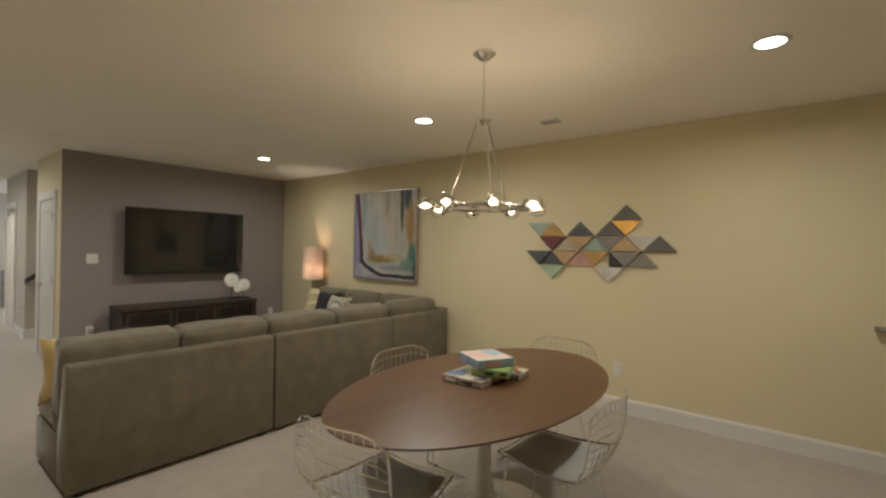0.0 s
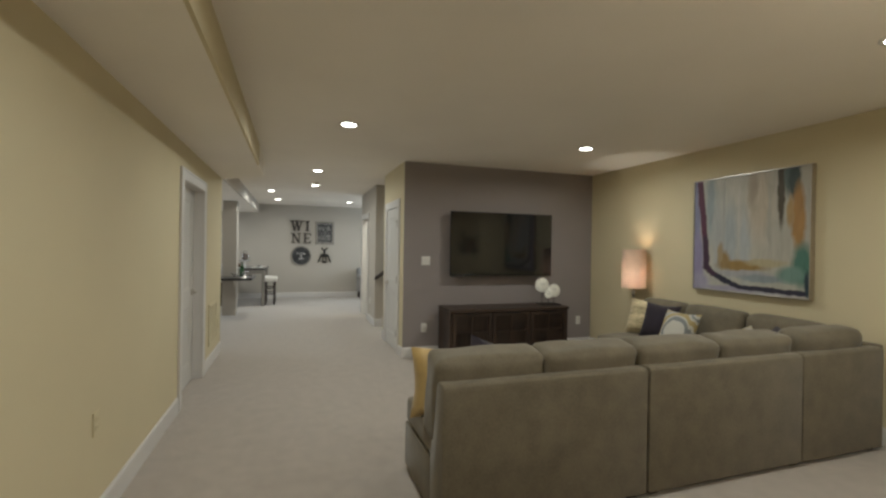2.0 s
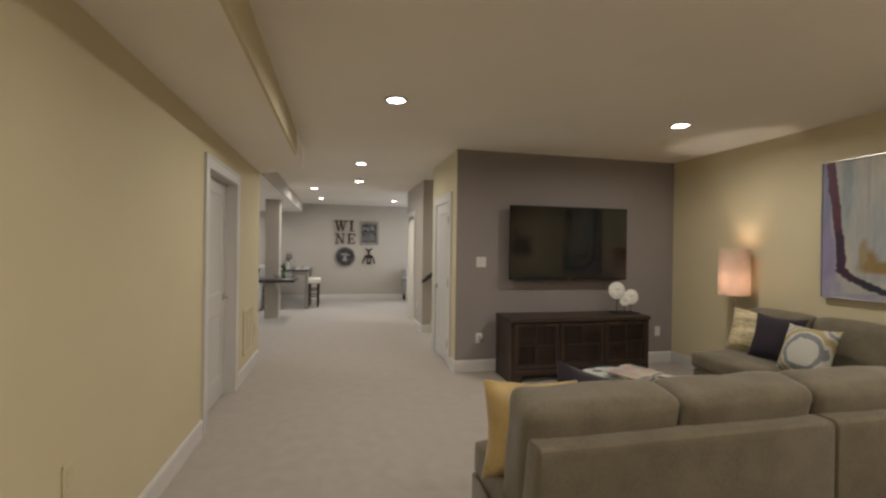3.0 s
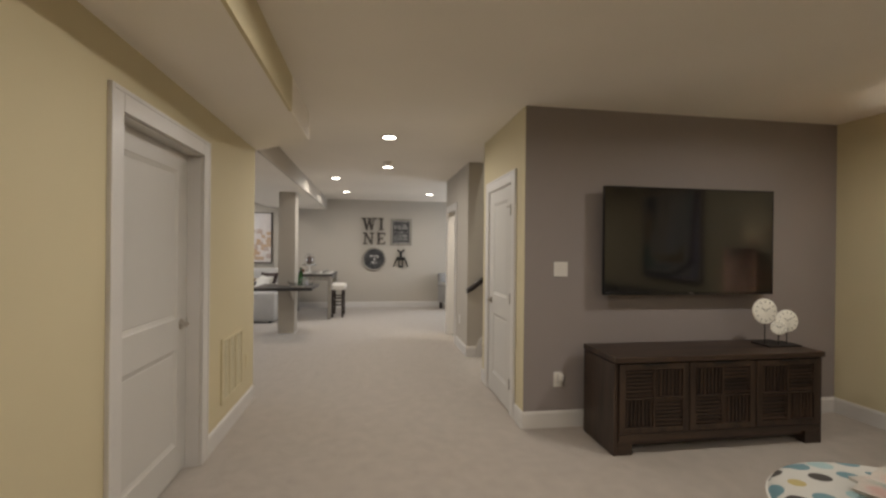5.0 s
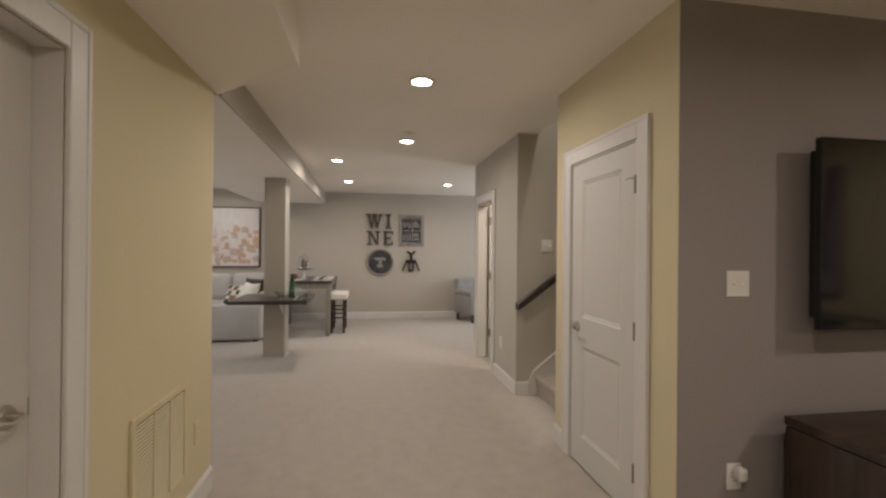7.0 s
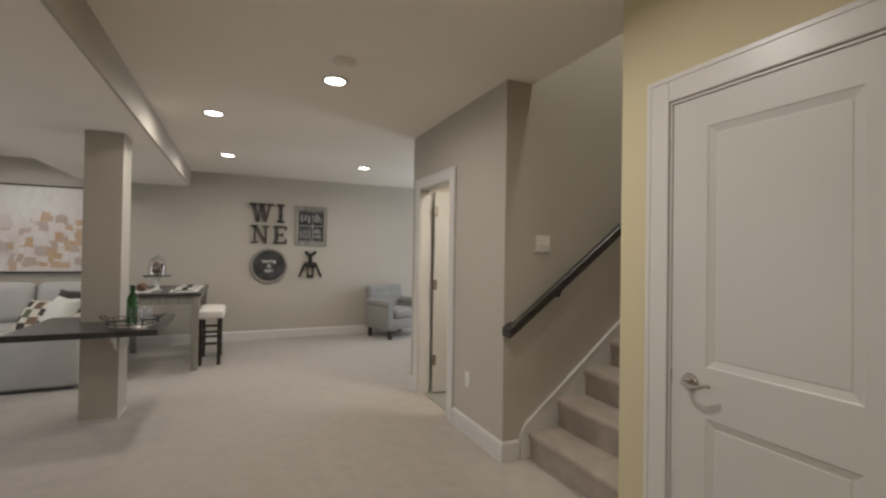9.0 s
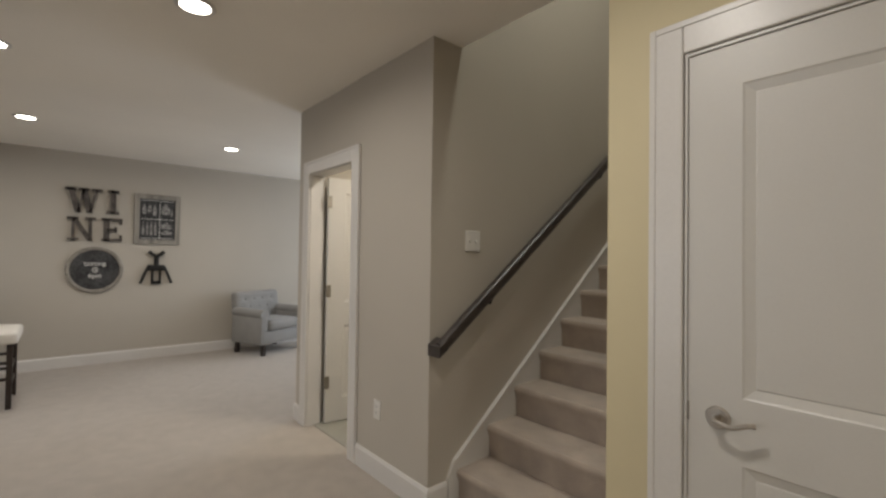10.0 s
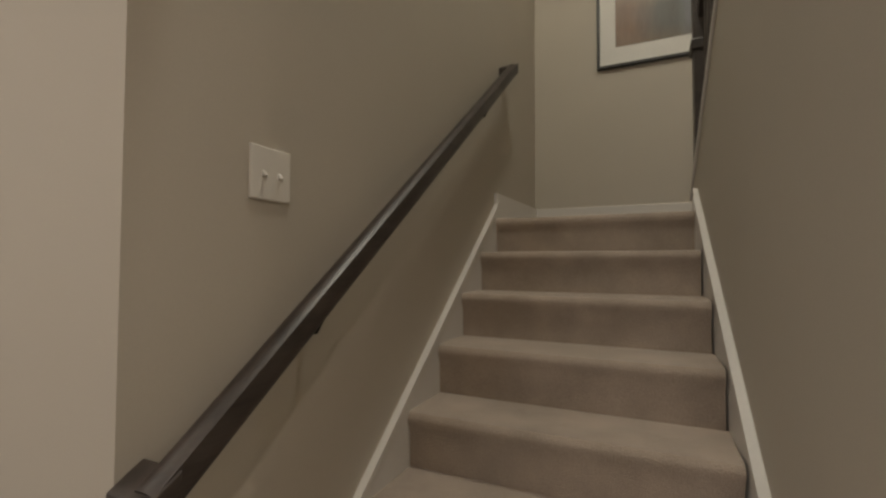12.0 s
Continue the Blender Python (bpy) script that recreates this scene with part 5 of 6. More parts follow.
# ---- game boxes on the table ----
BOXA = painted("puzzle_box_print_multicolour", (0.55, 0.50, 0.40), [(0.2, 0.3, 0.2, 0.3, 0.2, (0.10, 0.16, 0.30)), (0.5, 0.7, 0.2, 0.2, 0.2, (0.40, 0.10, 0.08)), (0.8, 0.3, 0.2, 0.3, 0.2, (0.05, 0.05, 0.06)), (0.6, 0.2, 0.2, 0.14, 0.2, (0.50, 0.48, 0.40))], 0.4, 0.2, 9, "xy")
BOXB = painted("game_box_print_green", (0.25, 0.38, 0.14), [(0.7, 0.5, 0.12, 0.2, 0.2, (0.30, 0.50, 0.16)), (0.3, 0.8, 0.2, 0.2, 0.3, (0.40, 0.46, 0.16))], 0.4, 0.1, 6, "xy")
BOXC = painted("game_box_print_pink_blue", (0.62, 0.55, 0.54), [(0.3, 0.5, 0.2, 0.3, 0.5, (0.60, 0.38, 0.36)), (0.75, 0.65, 0.2, 0.3, 0.4, (0.25, 0.40, 0.55)), (0.5, 0.2, 0.4, 0.12, 0.3, (0.60, 0.50, 0.40))], 0.35, 0.12, 5, "xy")
BLUEBOX = material("light_blue_card", (0.27, 0.36, 0.46), 0.4, vary=0.25, scale=14, fine=60, bump=0)
GREENBOX = material("lime_green_card", (0.29, 0.37, 0.16), 0.4, vary=0.12, scale=14, fine=60, bump=0)
MIXBOX = material("printed_side_card", (0.14, 0.15, 0.16), 0.4, vary=0.5, scale=26, fine=60, bump=0, color2=(0.34, 0.27, 0.22))
REDCARD = material("coral_red_ink", (0.52, 0.24, 0.20), 0.4, vary=0.05, bump=0)
BLACKINK = material("black_ink", (0.02, 0.02, 0.02), 0.4, vary=0.05, bump=0)


def game_box(label, m, w, d, h, side, top_mat, bars):
    g = thing("game_box", m, label, "board game", "stack of game boxes")
    part("tray", box(-w / 2 + 0.003, w / 2 - 0.003, -d / 2 + 0.003, d / 2 - 0.003, 0, h * 0.5), side, g)
    part("lid", box(-w / 2, w / 2, -d / 2, d / 2, 0.006, h, bevel=0.0015), side, g)
    part("lid_print", box(-w / 2 + 0.002, w / 2 - 0.002, -d / 2 + 0.002, d / 2 - 0.002, h, h + 0.0012), top_mat, g, "colourful printed lid")
    for x, z, bw, bh, mt in bars:
        part("lettering_bar", box(x - bw / 2, x + bw / 2, -d / 2 - 0.0012, -d / 2, z - bh / 2, z + bh / 2), mt, g)
    return g


game_box("flat puzzle box printed in many colours on the table", pose(-0.915, 2.155, TZ, 0, 0, 2), 0.255, 0.26, 0.035, MIXBOX, BOXA, [(-0.07, 0.017, 0.06, 0.018, BOXC), (0.03, 0.017, 0.07, 0.014, BLACKINK)])
game_box("small printed game box beside the larger one", pose(-0.79, 2.35, TZ, 0, 0, 6), 0.15, 0.15, 0.034, MIXBOX, BOXA, [(0.0, 0.017, 0.09, 0.016, BLUEBOX)])
game_box("lime green game box in the middle of the stack", pose(-0.8475, 2.25, TZ + 0.0365, 0, 0, 20), 0.205, 0.25, 0.04, GREENBOX, BOXB, [(0.0, 0.02, 0.05, 0.018, BLACKINK), (0.075, 0.022, 0.035, 0.016, BLACKINK)])
game_box("pale blue and pink game box on top of the stack", pose(-0.90, 2.243, TZ + 0.078, 0, 0, 62), 0.225, 0.237, 0.047, BLUEBOX, BOXC, [(-0.02, 0.022, 0.10, 0.024, REDCARD)])

# ---- column and counter ----
wall("column", [(-10.875, -10.575, -1.325, -1.065, 0.0, SOF - 0.01)], GREIGE, "square greige painted column")
fixed(part("baseboard_column", box(-10.88, -10.57, -1.33, -1.06, 0, 0.014, bevel=0.002), TRIM), "thin white base strip round the column", "baseboard")
bar = thing("drink_ledge", pose(0, 0, 0.80), "dark charcoal counter wrapped round the column", "counter")
part("top", box(-10.95, -10.03, -1.62, -0.72, -0.045, 0.0, bevel=0.004), COUNTER, bar)
for y in (-1.09,):
    part("bracket", prism([(-10.574, -0.046), (-10.30, -0.046), (-10.30, -0.066), (-10.555, -0.24), (-10.574, -0.24)], "y", y - 0.012, y + 0.012), GREIGE, bar, "greige angled bracket")
tray = thing("serving_tray", pose(-10.26, -0.915, 0.80), "oval dark wire-rimmed mirrored serving tray", "tray")
bm = lathe([(0.001, 0.012), (0.16, 0.012), (0.165, 0.008), (0.16, 0.0)], 36)
part("plate", bm, NICKEL, tray, smooth=True)
for z in (0.03, 0.06):
    part("rim_wire", tube([(0.168 * math.cos(i * math.pi / 18), 0.168 * math.sin(i * math.pi / 18), z) for i in range(36)], 0.003, 6, closed=True), IRON, tray, smooth=True)
for i in range(12):
    a = i * math.pi / 6
    part("rim_post", tube([(0.163 * math.cos(a), 0.163 * math.sin(a), 0.005), (0.168 * math.cos(a), 0.168 * math.sin(a), 0.06)], 0.0025, 5), IRON, tray)
for s in (-1, 1):
    part("tray_handle", tube([(-0.05, s * 0.165, 0.055), (-0.045, s * 0.2, 0.085), (0.045, s * 0.2, 0.085), (0.05, s * 0.165, 0.055)], 0.004, 6), IRON, tray, smooth=True)
bo = thing("wine_bottle", pose(-10.33, -0.935, 0.812), "green glass wine bottle on the tray", "bottle")
part("bottle_body", lathe([(0.001, 0.002), (0.036, 0.0), (0.038, 0.01), (0.038, 0.19), (0.03, 0.215), (0.0155, 0.235), (0.0145, 0.29), (0.001, 0.292)], 24), BOTTLE, bo, smooth=True)
part("label_band", lathe([(0.0385, 0.06), (0.0388, 0.061), (0.0388, 0.14), (0.0385, 0.141)], 24), material("dark_green_paper_label", (0.03, 0.10, 0.03), 0.6), bo, "plain green label", True)
part("capsule", lathe([(0.0158, 0.262), (0.0162, 0.264), (0.0162, 0.297), (0.001, 0.298)], 18), material("dark_green_foil", (0.02, 0.05, 0.02), 0.35, 0.4), bo, smooth=True)
for dx, dy in ((0.0, 0.0), (-0.05, 0.075), (0.03, 0.07), (-0.09, 0.02)):
    gl = part("drinking_glass", lathe([(0.001, 0.0), (0.028, 0.0), (0.036, 0.12), (0.034, 0.12), (0.027, 0.008), (0.001, 0.007)], 20), GLASS, smooth=True)
    gl.matrix_world = pose(-10.22 + dx, -0.895 + dy, 0.8125)
    tagged(gl, "clear tumbler on the serving tray", "glass", "tumblers on the tray")

# ---- pub table ----
pub = thing("pub_table", pose(0, 0, 0), "counter-height table with a charcoal top and weathered grey legs", "table")
part("tabletop", box(-13.38, -12.0, -1.52, -0.585, 0.86, 0.895, bevel=0.004), COUNTER, pub)
for x in (-13.33, -12.05):
    for y in (-1.46, -0.64):
        part("leg", box(x - 0.035, x + 0.035, y - 0.035, y + 0.035, 0, 0.86, bevel=0.004), WEATHERED, pub)
part("apron", box(-13.30, -12.08, -0.66, -0.63, 0.77, 0.859), WEATHERED, pub)
part("apron", box(-13.30, -12.08, -1.475, -1.445, 0.77, 0.859), WEATHERED, pub)
part("apron", box(-12.065, -12.035, -1.43, -0.67, 0.77, 0.859), WEATHERED, pub)
part("apron", box(-13.345, -13.315, -1.43, -0.67, 0.77, 0.859), WEATHERED, pub)
stool = thing("counter_stool", pose(-12.515, -0.498, 0), "counter stool with a cream padded seat and espresso legs", "stool", "stools at the pub table")
part("seat", softbox(0.65, 0.31, 0.11, 0.03, (0, 0, 0.014), cuts=8, center=(0, 0, 0.618)), CREAMVINYL, stool, "cream upholstered seat", True)
for x in (-0.255, 0.255):
    for y in (-0.10, 0.10):
        part("leg", prism([(x - 0.02, y - 0.02), (x + 0.02, y - 0.02), (x + 0.02, y + 0.02), (x - 0.02, y + 0.02)], "z", 0, 0.57, bevel=0.003), ESPRESSO, stool)
for z in (0.2, 0.34):
    for y in (-0.10, 0.10):
        part("stretcher", box(-0.24, 0.24, y - 0.01, y + 0.01, z - 0.014, z + 0.014), ESPRESSO, stool)
for z in (0.26, 0.40):
    for x in (-0.255, 0.255):
        part("stretcher", box(x - 0.01, x + 0.01, -0.085, 0.085, z - 0.014, z + 0.014), ESPRESSO, stool)
copy_thing(stool, pose(-12.5, -1.66, 0))
for x, y in ((-12.4, -0.78), (-12.98, -0.78)):
    pl = thing("place_setting", pose(x, y, 0.895), "white plates with a dark napkin on the pub table", "tableware", "place settings")
    part("placemat", box(-0.2, 0.2, -0.15, 0.15, 0, 0.004), WHITEFAB, pl)
    part("dinner_plate", lathe([(0.001, 0.008), (0.09, 0.008), (0.13, 0.02), (0.132, 0.018), (0.09, 0.004), (0.001, 0.004)], 28), TULIP, pl, smooth=True)
    part("napkin", softbox(0.24, 0.06, 0.016, 0.007, cuts=5, center=(0.02, 0.0, 0.028)), BLACK, pl, "folded black and white napkin", True)
cs = thing("cake_stand_with_cloche", pose(-12.5, -1.09, 0.895), "dark cake stand with a glass cloche over red flowers", "cake stand")
cs.scale = (0.82, 0.82, 1.12)
part("stand", lathe([(0.07, 0), (0.075, 0.01), (0.03, 0.03), (0.02, 0.10), (0.04, 0.135), (0.15, 0.14), (0.17, 0.15), (0.165, 0.155), (0.001, 0.15)], 28), TULIP, cs, smooth=True)
part("stand_plate", lathe([(0.001, 0.156), (0.175, 0.156), (0.18, 0.162), (0.001, 0.163)], 28), IRON, cs, smooth=True)
g = part("cloche", lathe([(0.115, 0.165), (0.118, 0.25), (0.10, 0.32), (0.05, 0.355), (0.012, 0.365), (0.016, 0.38), (0.014, 0.395), (0.001, 0.40), (0.001, 0.362), (0.049, 0.352), (0.0985, 0.318), (0.1165, 0.25), (0.1135, 0.165)], 24), GLASS, cs, "clear glass dome", True)
g.visible_shadow = False
rng = random.Random(5)
REDBERRY = material("dusky_red_petals", (0.075, 0.045, 0.035), 0.7, vary=0.3, scale=30)
for i in range(14):
    a, r_, z = rng.random() * 6.28, rng.random() * 0.075, 0.2 + rng.random() * 0.09
    bm = bmesh.new()
    bmesh.ops.create_icosphere(bm, subdivisions=2, radius=0.03)
    for v in bm.verts:
        v.co *= 1 + 0.35 * noise.noise(v.co * 60 + Vector((i, 0, 0)))
    bmesh.ops.translate(bm, verts=bm.verts[:], vec=(r_ * math.cos(a), r_ * math.sin(a), z))
    part("blossom", bm, REDBERRY, cs, smooth=True)
pc = thing("pine_ball", pose(-12.25, -1.20, 0.895), "brown woven ball on a white napkin", "ornament")
bm = bmesh.new()
bmesh.ops.create_icosphere(bm, subdivisions=3, radius=0.05)
for v in bm.verts:
    v.co *= 1 + 0.12 * math.sin(v.co.x * 160) * math.sin(v.co.y * 160 + v.co.z * 90)
bmesh.ops.translate(bm, verts=bm.verts[:], vec=(0, 0, 0.057))
part("ball", bm, material("brown_dried_seed", (0.12, 0.06, 0.035), 0.8, vary=0.3, scale=30), pc, smooth=True)
part("napkin", softbox(0.26, 0.2, 0.014, 0.006, cuts=5, center=(0, 0, 0.008)), WHITEFAB, pc, smooth=True)

# ---- wall decor on the end wall ----
LETTERMETAL = material("rusted_black_metal_letter", (0.035, 0.03, 0.027), 0.6, 0.3, vary=0.45, scale=14, fine=60, bump=0.25, color2=(0.10, 0.085, 0.075))


def stroke(bm, x0, z0, x1, z1, w):
    """A straight bar between two points of the letter's plane, cut level at the ends."""
    if abs(z1 - z0) < 1e-6:
        return box(x0, x1, -0.035, -0.005, z0 - w / 2, z0 + w / 2, bm=bm)
    return prism([(x0 - w / 2, z0), (x0 + w / 2, z0), (x1 + w / 2, z1), (x1 - w / 2, z1)], "y", -0.035, -0.005, bm=bm)


def letter(ch_, y, z, w, h):
    """A slab-serif letter that hangs on the end wall, facing +x."""
    bm = bmesh.new()
    t, th, s = h * 0.2, h * 0.11, h * 0.11
    if ch_ == "W":
        q = w / 4
        for a, b, ww in ((0.5 * q, 1.35 * q, t), (2 * q, 1.35 * q, th), (2 * q, 2.65 * q, t), (3.5 * q, 2.65 * q, th)):
            stroke(bm, a, h, b, 0, ww)
        for c in (0.5 * q, 2 * q, 3.5 * q):
            stroke(bm, c - 0.42 * q - t * 0.3, h - s / 2, c + 0.42 * q + t * 0.3, h - s / 2, s)
    elif ch_ == "I":
        stroke(bm, w / 2, 0, w / 2, h, t)
        for zz in (s / 2, h - s / 2):
            stroke(bm, w * 0.1, zz, w * 0.9, zz, s)
    elif ch_ == "N":
        a, b = w * 0.2, w * 0.8
        stroke(bm, a, 0, a, h, th); stroke(bm, b, 0, b, h, th); stroke(bm, a, h, b, 0, t)
        for c, zz in ((a, s / 2), (a * 0.9, h - s / 2), (b, h - s / 2)):
            stroke(bm, c - w * 0.2, zz, c + w * 0.2, zz, s)
    else:
        a = w * 0.24
        stroke(bm, a, 0, a, h, t)
        for zz in (s / 2, h - s / 2):
            stroke(bm, 0, zz, w, zz, s)
        stroke(bm, a, h / 2, w * 0.68, h / 2, s)
        stroke(bm, w - s / 2, 0, w - s / 2, h * 0.27, s * 0.9); stroke(bm, w - s / 2, h * 0.74, w - s / 2, h, s * 0.9); stroke(bm, w * 0.68, h * 0.38, w * 0.68, h * 0.62, s * 0.8)
    ob = part("wall_letter", bm, LETTERMETAL)
    ob.matrix_world = pose(X_BACK + 0.002, y, z, 0, 0, 90)
    return tagged(ob, "distressed black metal letter " + ch_ + " on the greige wall", "wall letter", "letters spelling WINE")


letter("W", -0.055, 1.855, 0.34, 0.295)
letter("I", 0.325, 1.855, 0.15, 0.295)
letter("N", -0.035, 1.515, 0.27, 0.285)
letter("E", 0.29, 1.515, 0.21, 0.285)

CHALK = material("white_chalk", (0.72, 0.70, 0.66), 0.9, vary=0.1, scale=30, bump=0)
BOARD = material("slate_chalkboard", (0.02, 0.02, 0.021), 0.75, vary=0.5, scale=5, fine=40, color2=(0.045, 0.044, 0.044))
cb = thing("round_chalkboard", pose(X_BACK, 0.238, 1.16, 0, 0, 90), "round chalkboard in a weathered wooden barrel frame", "chalkboard")
o = part("board", lathe([(0.001, 0.014), (0.25, 0.014), (0.25, 0.0)], 48), BOARD, cb)
o.matrix_local = pose(0, 0, 0, 90, 0, 0)
o = part("frame", lathe([(0.243, 0.0), (0.243, 0.026), (0.252, 0.034), (0.275, 0.034), (0.284, 0.026), (0.284, 0.0), (0.243, 0.0)], 56), WEATHERED, cb, "weathered grey-brown wooden ring", True)
o.matrix_local = pose(0, 0, 0, 90, 0, 0)
for body, z, size in (("tasting", 0.075, 0.082), ("@", 0.0, 0.07), ("6pm", -0.075, 0.075)):
    text_mesh("chalk_lettering", body, size, 0.0008, CHALK, pose(0, -0.016, z, 90, 0, 0), cb)

fr = thing("framed_wine_print", pose(X_BACK, 0.88, 1.818, 0, 0, 90), "black and white wine print in a weathered grey frame", "picture")
bm = bmesh.new()
for p in [(-0.258, 0.258, 0.265, 0.325), (-0.258, 0.258, -0.325, -0.265), (-0.258, -0.2, -0.265, 0.265), (0.2, 0.258, -0.265, 0.265)]:
    box(p[0], p[1], -0.03, 0, p[2], p[3], bevel=0.005, bm=bm)
part("frame", bm, WEATHERED, fr, "weathered grey wooden frame")
part("print", box(-0.2, 0.2, -0.014, -0.002, -0.265, 0.265), BOARD, fr, "black print")
bm = bmesh.new()
for p in [(-0.186, 0.186, 0.245, 0.25), (-0.186, 0.186, -0.25, -0.245), (-0.186, 0.186, 0.0, 0.005), (0.02, 0.025, -0.25, 0.25)]:
    box(p[0], p[1], -0.016, -0.014, p[2], p[3], bm=bm)
part("print_rule", bm, CHALK, fr)
for i, (x, z, h_, w_) in enumerate([(-0.15, 0.13, 0.13, 0.045), (-0.09, 0.14, 0.10, 0.05), (-0.035, 0.12, 0.14, 0.04), (0.09, 0.14, 0.15, 0.10), (0.16, 0.10, 0.10, 0.02), (-0.16, -0.12, 0.18, 0.026), (-0.115, -0.12, 0.18, 0.026), (-0.07, -0.12, 0.17, 0.026), (-0.025, -0.12, 0.18, 0.026), (0.10, -0.08, 0.09, 0.12), (0.10, -0.17, 0.06, 0.13)]):
    bm = lathe([(w_ * 0.35, -h_ / 2), (w_ / 2, -h_ / 2 + 0.01), (w_ / 2, h_ * 0.1), (w_ * 0.2, h_ * 0.3), (w_ * 0.18, h_ / 2)], 10)
    bmesh.ops.scale(bm, vec=(1, 0.02, 1), verts=bm.verts[:])
    bmesh.ops.translate(bm, verts=bm.verts[:], vec=(x, -0.0155, z))
    part("printed_bottle", bm, material("grey_print_ink", (0.22, 0.21, 0.20), 0.8, vary=0.5, scale=40, bump=0) if i == 0 else bpy.data.materials["grey_print_ink"], fr)

cw = thing("corkscrew_wall_decor", pose(X_BACK, 0.876, 1.18, 0, 0, 90), "oversized black iron corkscrew hung on the wall", "wall decor")
bm = tube([(0, -0.03, 0.03), (0, -0.03, 0.14)], 0.028, 12)
part("shaft", bm, IRON, cw, smooth=True)
part("key_top", tube([(-0.085, -0.03, 0.215), (-0.05, -0.03, 0.185), (0, -0.03, 0.15), (0.05, -0.03, 0.185), (0.085, -0.03, 0.215)], 0.022, 10), IRON, cw, smooth=True)
part("gear_body", softbox(0.21, 0.05, 0.08, 0.03, cuts=6, wob=0.002, center=(0, -0.03, 0.0)), IRON, cw, smooth=True)
for s in (-1, 1):
    part("lever_arm", tube([(s * 0.09, -0.03, 0.01), (s * 0.125, -0.03, -0.07), (s * 0.15, -0.03, -0.14), (s * 0.175, -0.03, -0.20)], 0.017, 10), IRON, cw, smooth=True)
bm = bmesh.new()
for p in [(-0.055, -0.03, -0.19, -0.02), (0.03, 0.055, -0.19, -0.02), (-0.055, 0.055, -0.215, -0.17)]:
    box(p[0], p[1], -0.045, -0.01, p[2], p[3], bevel=0.006, bm=bm)
part("bell_cage", bm, IRON, cw)

# ---- armchair ----
ac = thing("tufted_armchair", pose(-13.40, 2.24, 0, 0, 0, -67), "blue-grey button-tufted armchair with dark tapered legs", "armchair")
# faces +y in its own space
ac.scale = (1.08, 1.0, 1.0)
part("seat_frame", box(-0.35, 0.35, -0.3, 0.3, 0.15, 0.33, bevel=0.02), BLUEFAB, ac, smooth=True)
part("seat_cushion", softbox(0.52, 0.54, 0.14, 0.045, (0, 0.01, 0.02), center=(0, 0.05, 0.40)), BLUEFAB, ac, smooth=True)
for s in (-1, 1):
    part("arm_panel", box(s * 0.27, s * 0.375, -0.3, 0.29, 0.15, 0.55, bevel=0.02), BLUEFAB, ac, smooth=True)
    bm = tube([(s * 0.325, -0.28, 0.57), (s * 0.325, 0.29, 0.56)], 0.065, 16)
    part("rolled_arm", bm, BLUEFAB, ac, smooth=True)
    for y in (-0.26, 0.25):
        part("leg", prism([(s * 0.31 - 0.025, y - 0.025), (s * 0.31 + 0.025, y - 0.025), (s * 0.31 + 0.025, y + 0.025), (s * 0.31 - 0.025, y + 0.025)], "z", 0.0, 0.15, bevel=0.004), ESPRESSO, ac)
bk = softbox(0.70, 0.14, 0.56, 0.05, (0, 0.03, 0), cuts=15, center=(0, 0, 0))
for v in bk.verts:
    if v.co.y > 0.03:
        for r_ in range(3):
            for c in range(4):
                bx_, bz_ = -0.21 + 0.14 * c + (0.07 if r_ % 2 else 0), -0.05 + 0.11 * r_
                d2 = (v.co.x - bx_) ** 2 + (v.co.z - bz_) ** 2
                v.co.y -= 0.03 * math.exp(-d2 / 0.0012)
bmesh.ops.transform(bk, matrix=pose(0, -0.285, 0.56, 8, 0, 0), verts=bk.verts[:])
part("backrest", bk, BLUEFAB, ac, "button-tufted back", True)
for r_ in range(3):
    for c in range(4):
        bx_, bz_ = -0.21 + 0.14 * c + (0.07 if r_ % 2 else 0), -0.05 + 0.11 * r_
        if abs(bx_) > 0.3:
            continue
        b_ = part("button", softbox(0.026, 0.02, 0.026, 0.009, cuts=3, wob=0), BLUEFAB, ac, smooth=True)
        b_.matrix_local = pose(0, -0.285, 0.56, 8, 0, 0) @ pose(bx_, 0.077, bz_)

# ---- lounge sofa and art ----
gs = thing("lounge_sectional", pose(0, 0, 0), "pale grey upholstered sectional sofa along the end wall", "sofa")
part("base", box(-13.76, -12.95, -4.9, -1.58, 0.03, 0.26, bevel=0.015), GREYFAB, gs, smooth=True)
part("back_panel", box(-13.78, -13.56, -4.9, -1.58, 0.26, 0.72, bevel=0.03), GREYFAB, gs, smooth=True)
part("return_base", box(-12.95, -11.66, -2.5, -1.60, 0.03, 0.28, bevel=0.015), GREYFAB, gs, smooth=True)
for i, (y0, y1) in enumerate([(-4.9, -3.72), (-3.72, -2.52), (-2.52, -1.6)]):
    part("seat_cushion", softbox(0.8, y1 - y0 - 0.01, 0.19, 0.05, (0.01, 0, 0.015), center=(-13.15, (y0 + y1) / 2, 0.36), seed=i + 50), GREYFAB, gs, smooth=True)
    bm = softbox(0.22, y1 - y0 - 0.012, 0.50, 0.08, (0.04, 0, 0.015), seed=i + 60)
    bmesh.ops.transform(bm, matrix=pose(-13.46, (y0 + y1) / 2, 0.69, 0, -8, 0), verts=bm.verts[:])
    part("back_cushion", bm, GREYFAB, gs, smooth=True)
part("return_seat_cushion", softbox(1.1, 0.62, 0.19, 0.05, (0.01, 0, 0.015), center=(-12.2, -2.22, 0.37), seed=71), GREYFAB, gs, smooth=True)
part("end_panel", box(-11.86, -11.64, -2.37, -1.60, 0.03, 0.565, bevel=0.035, seg=3), GREYFAB, gs, smooth=True)
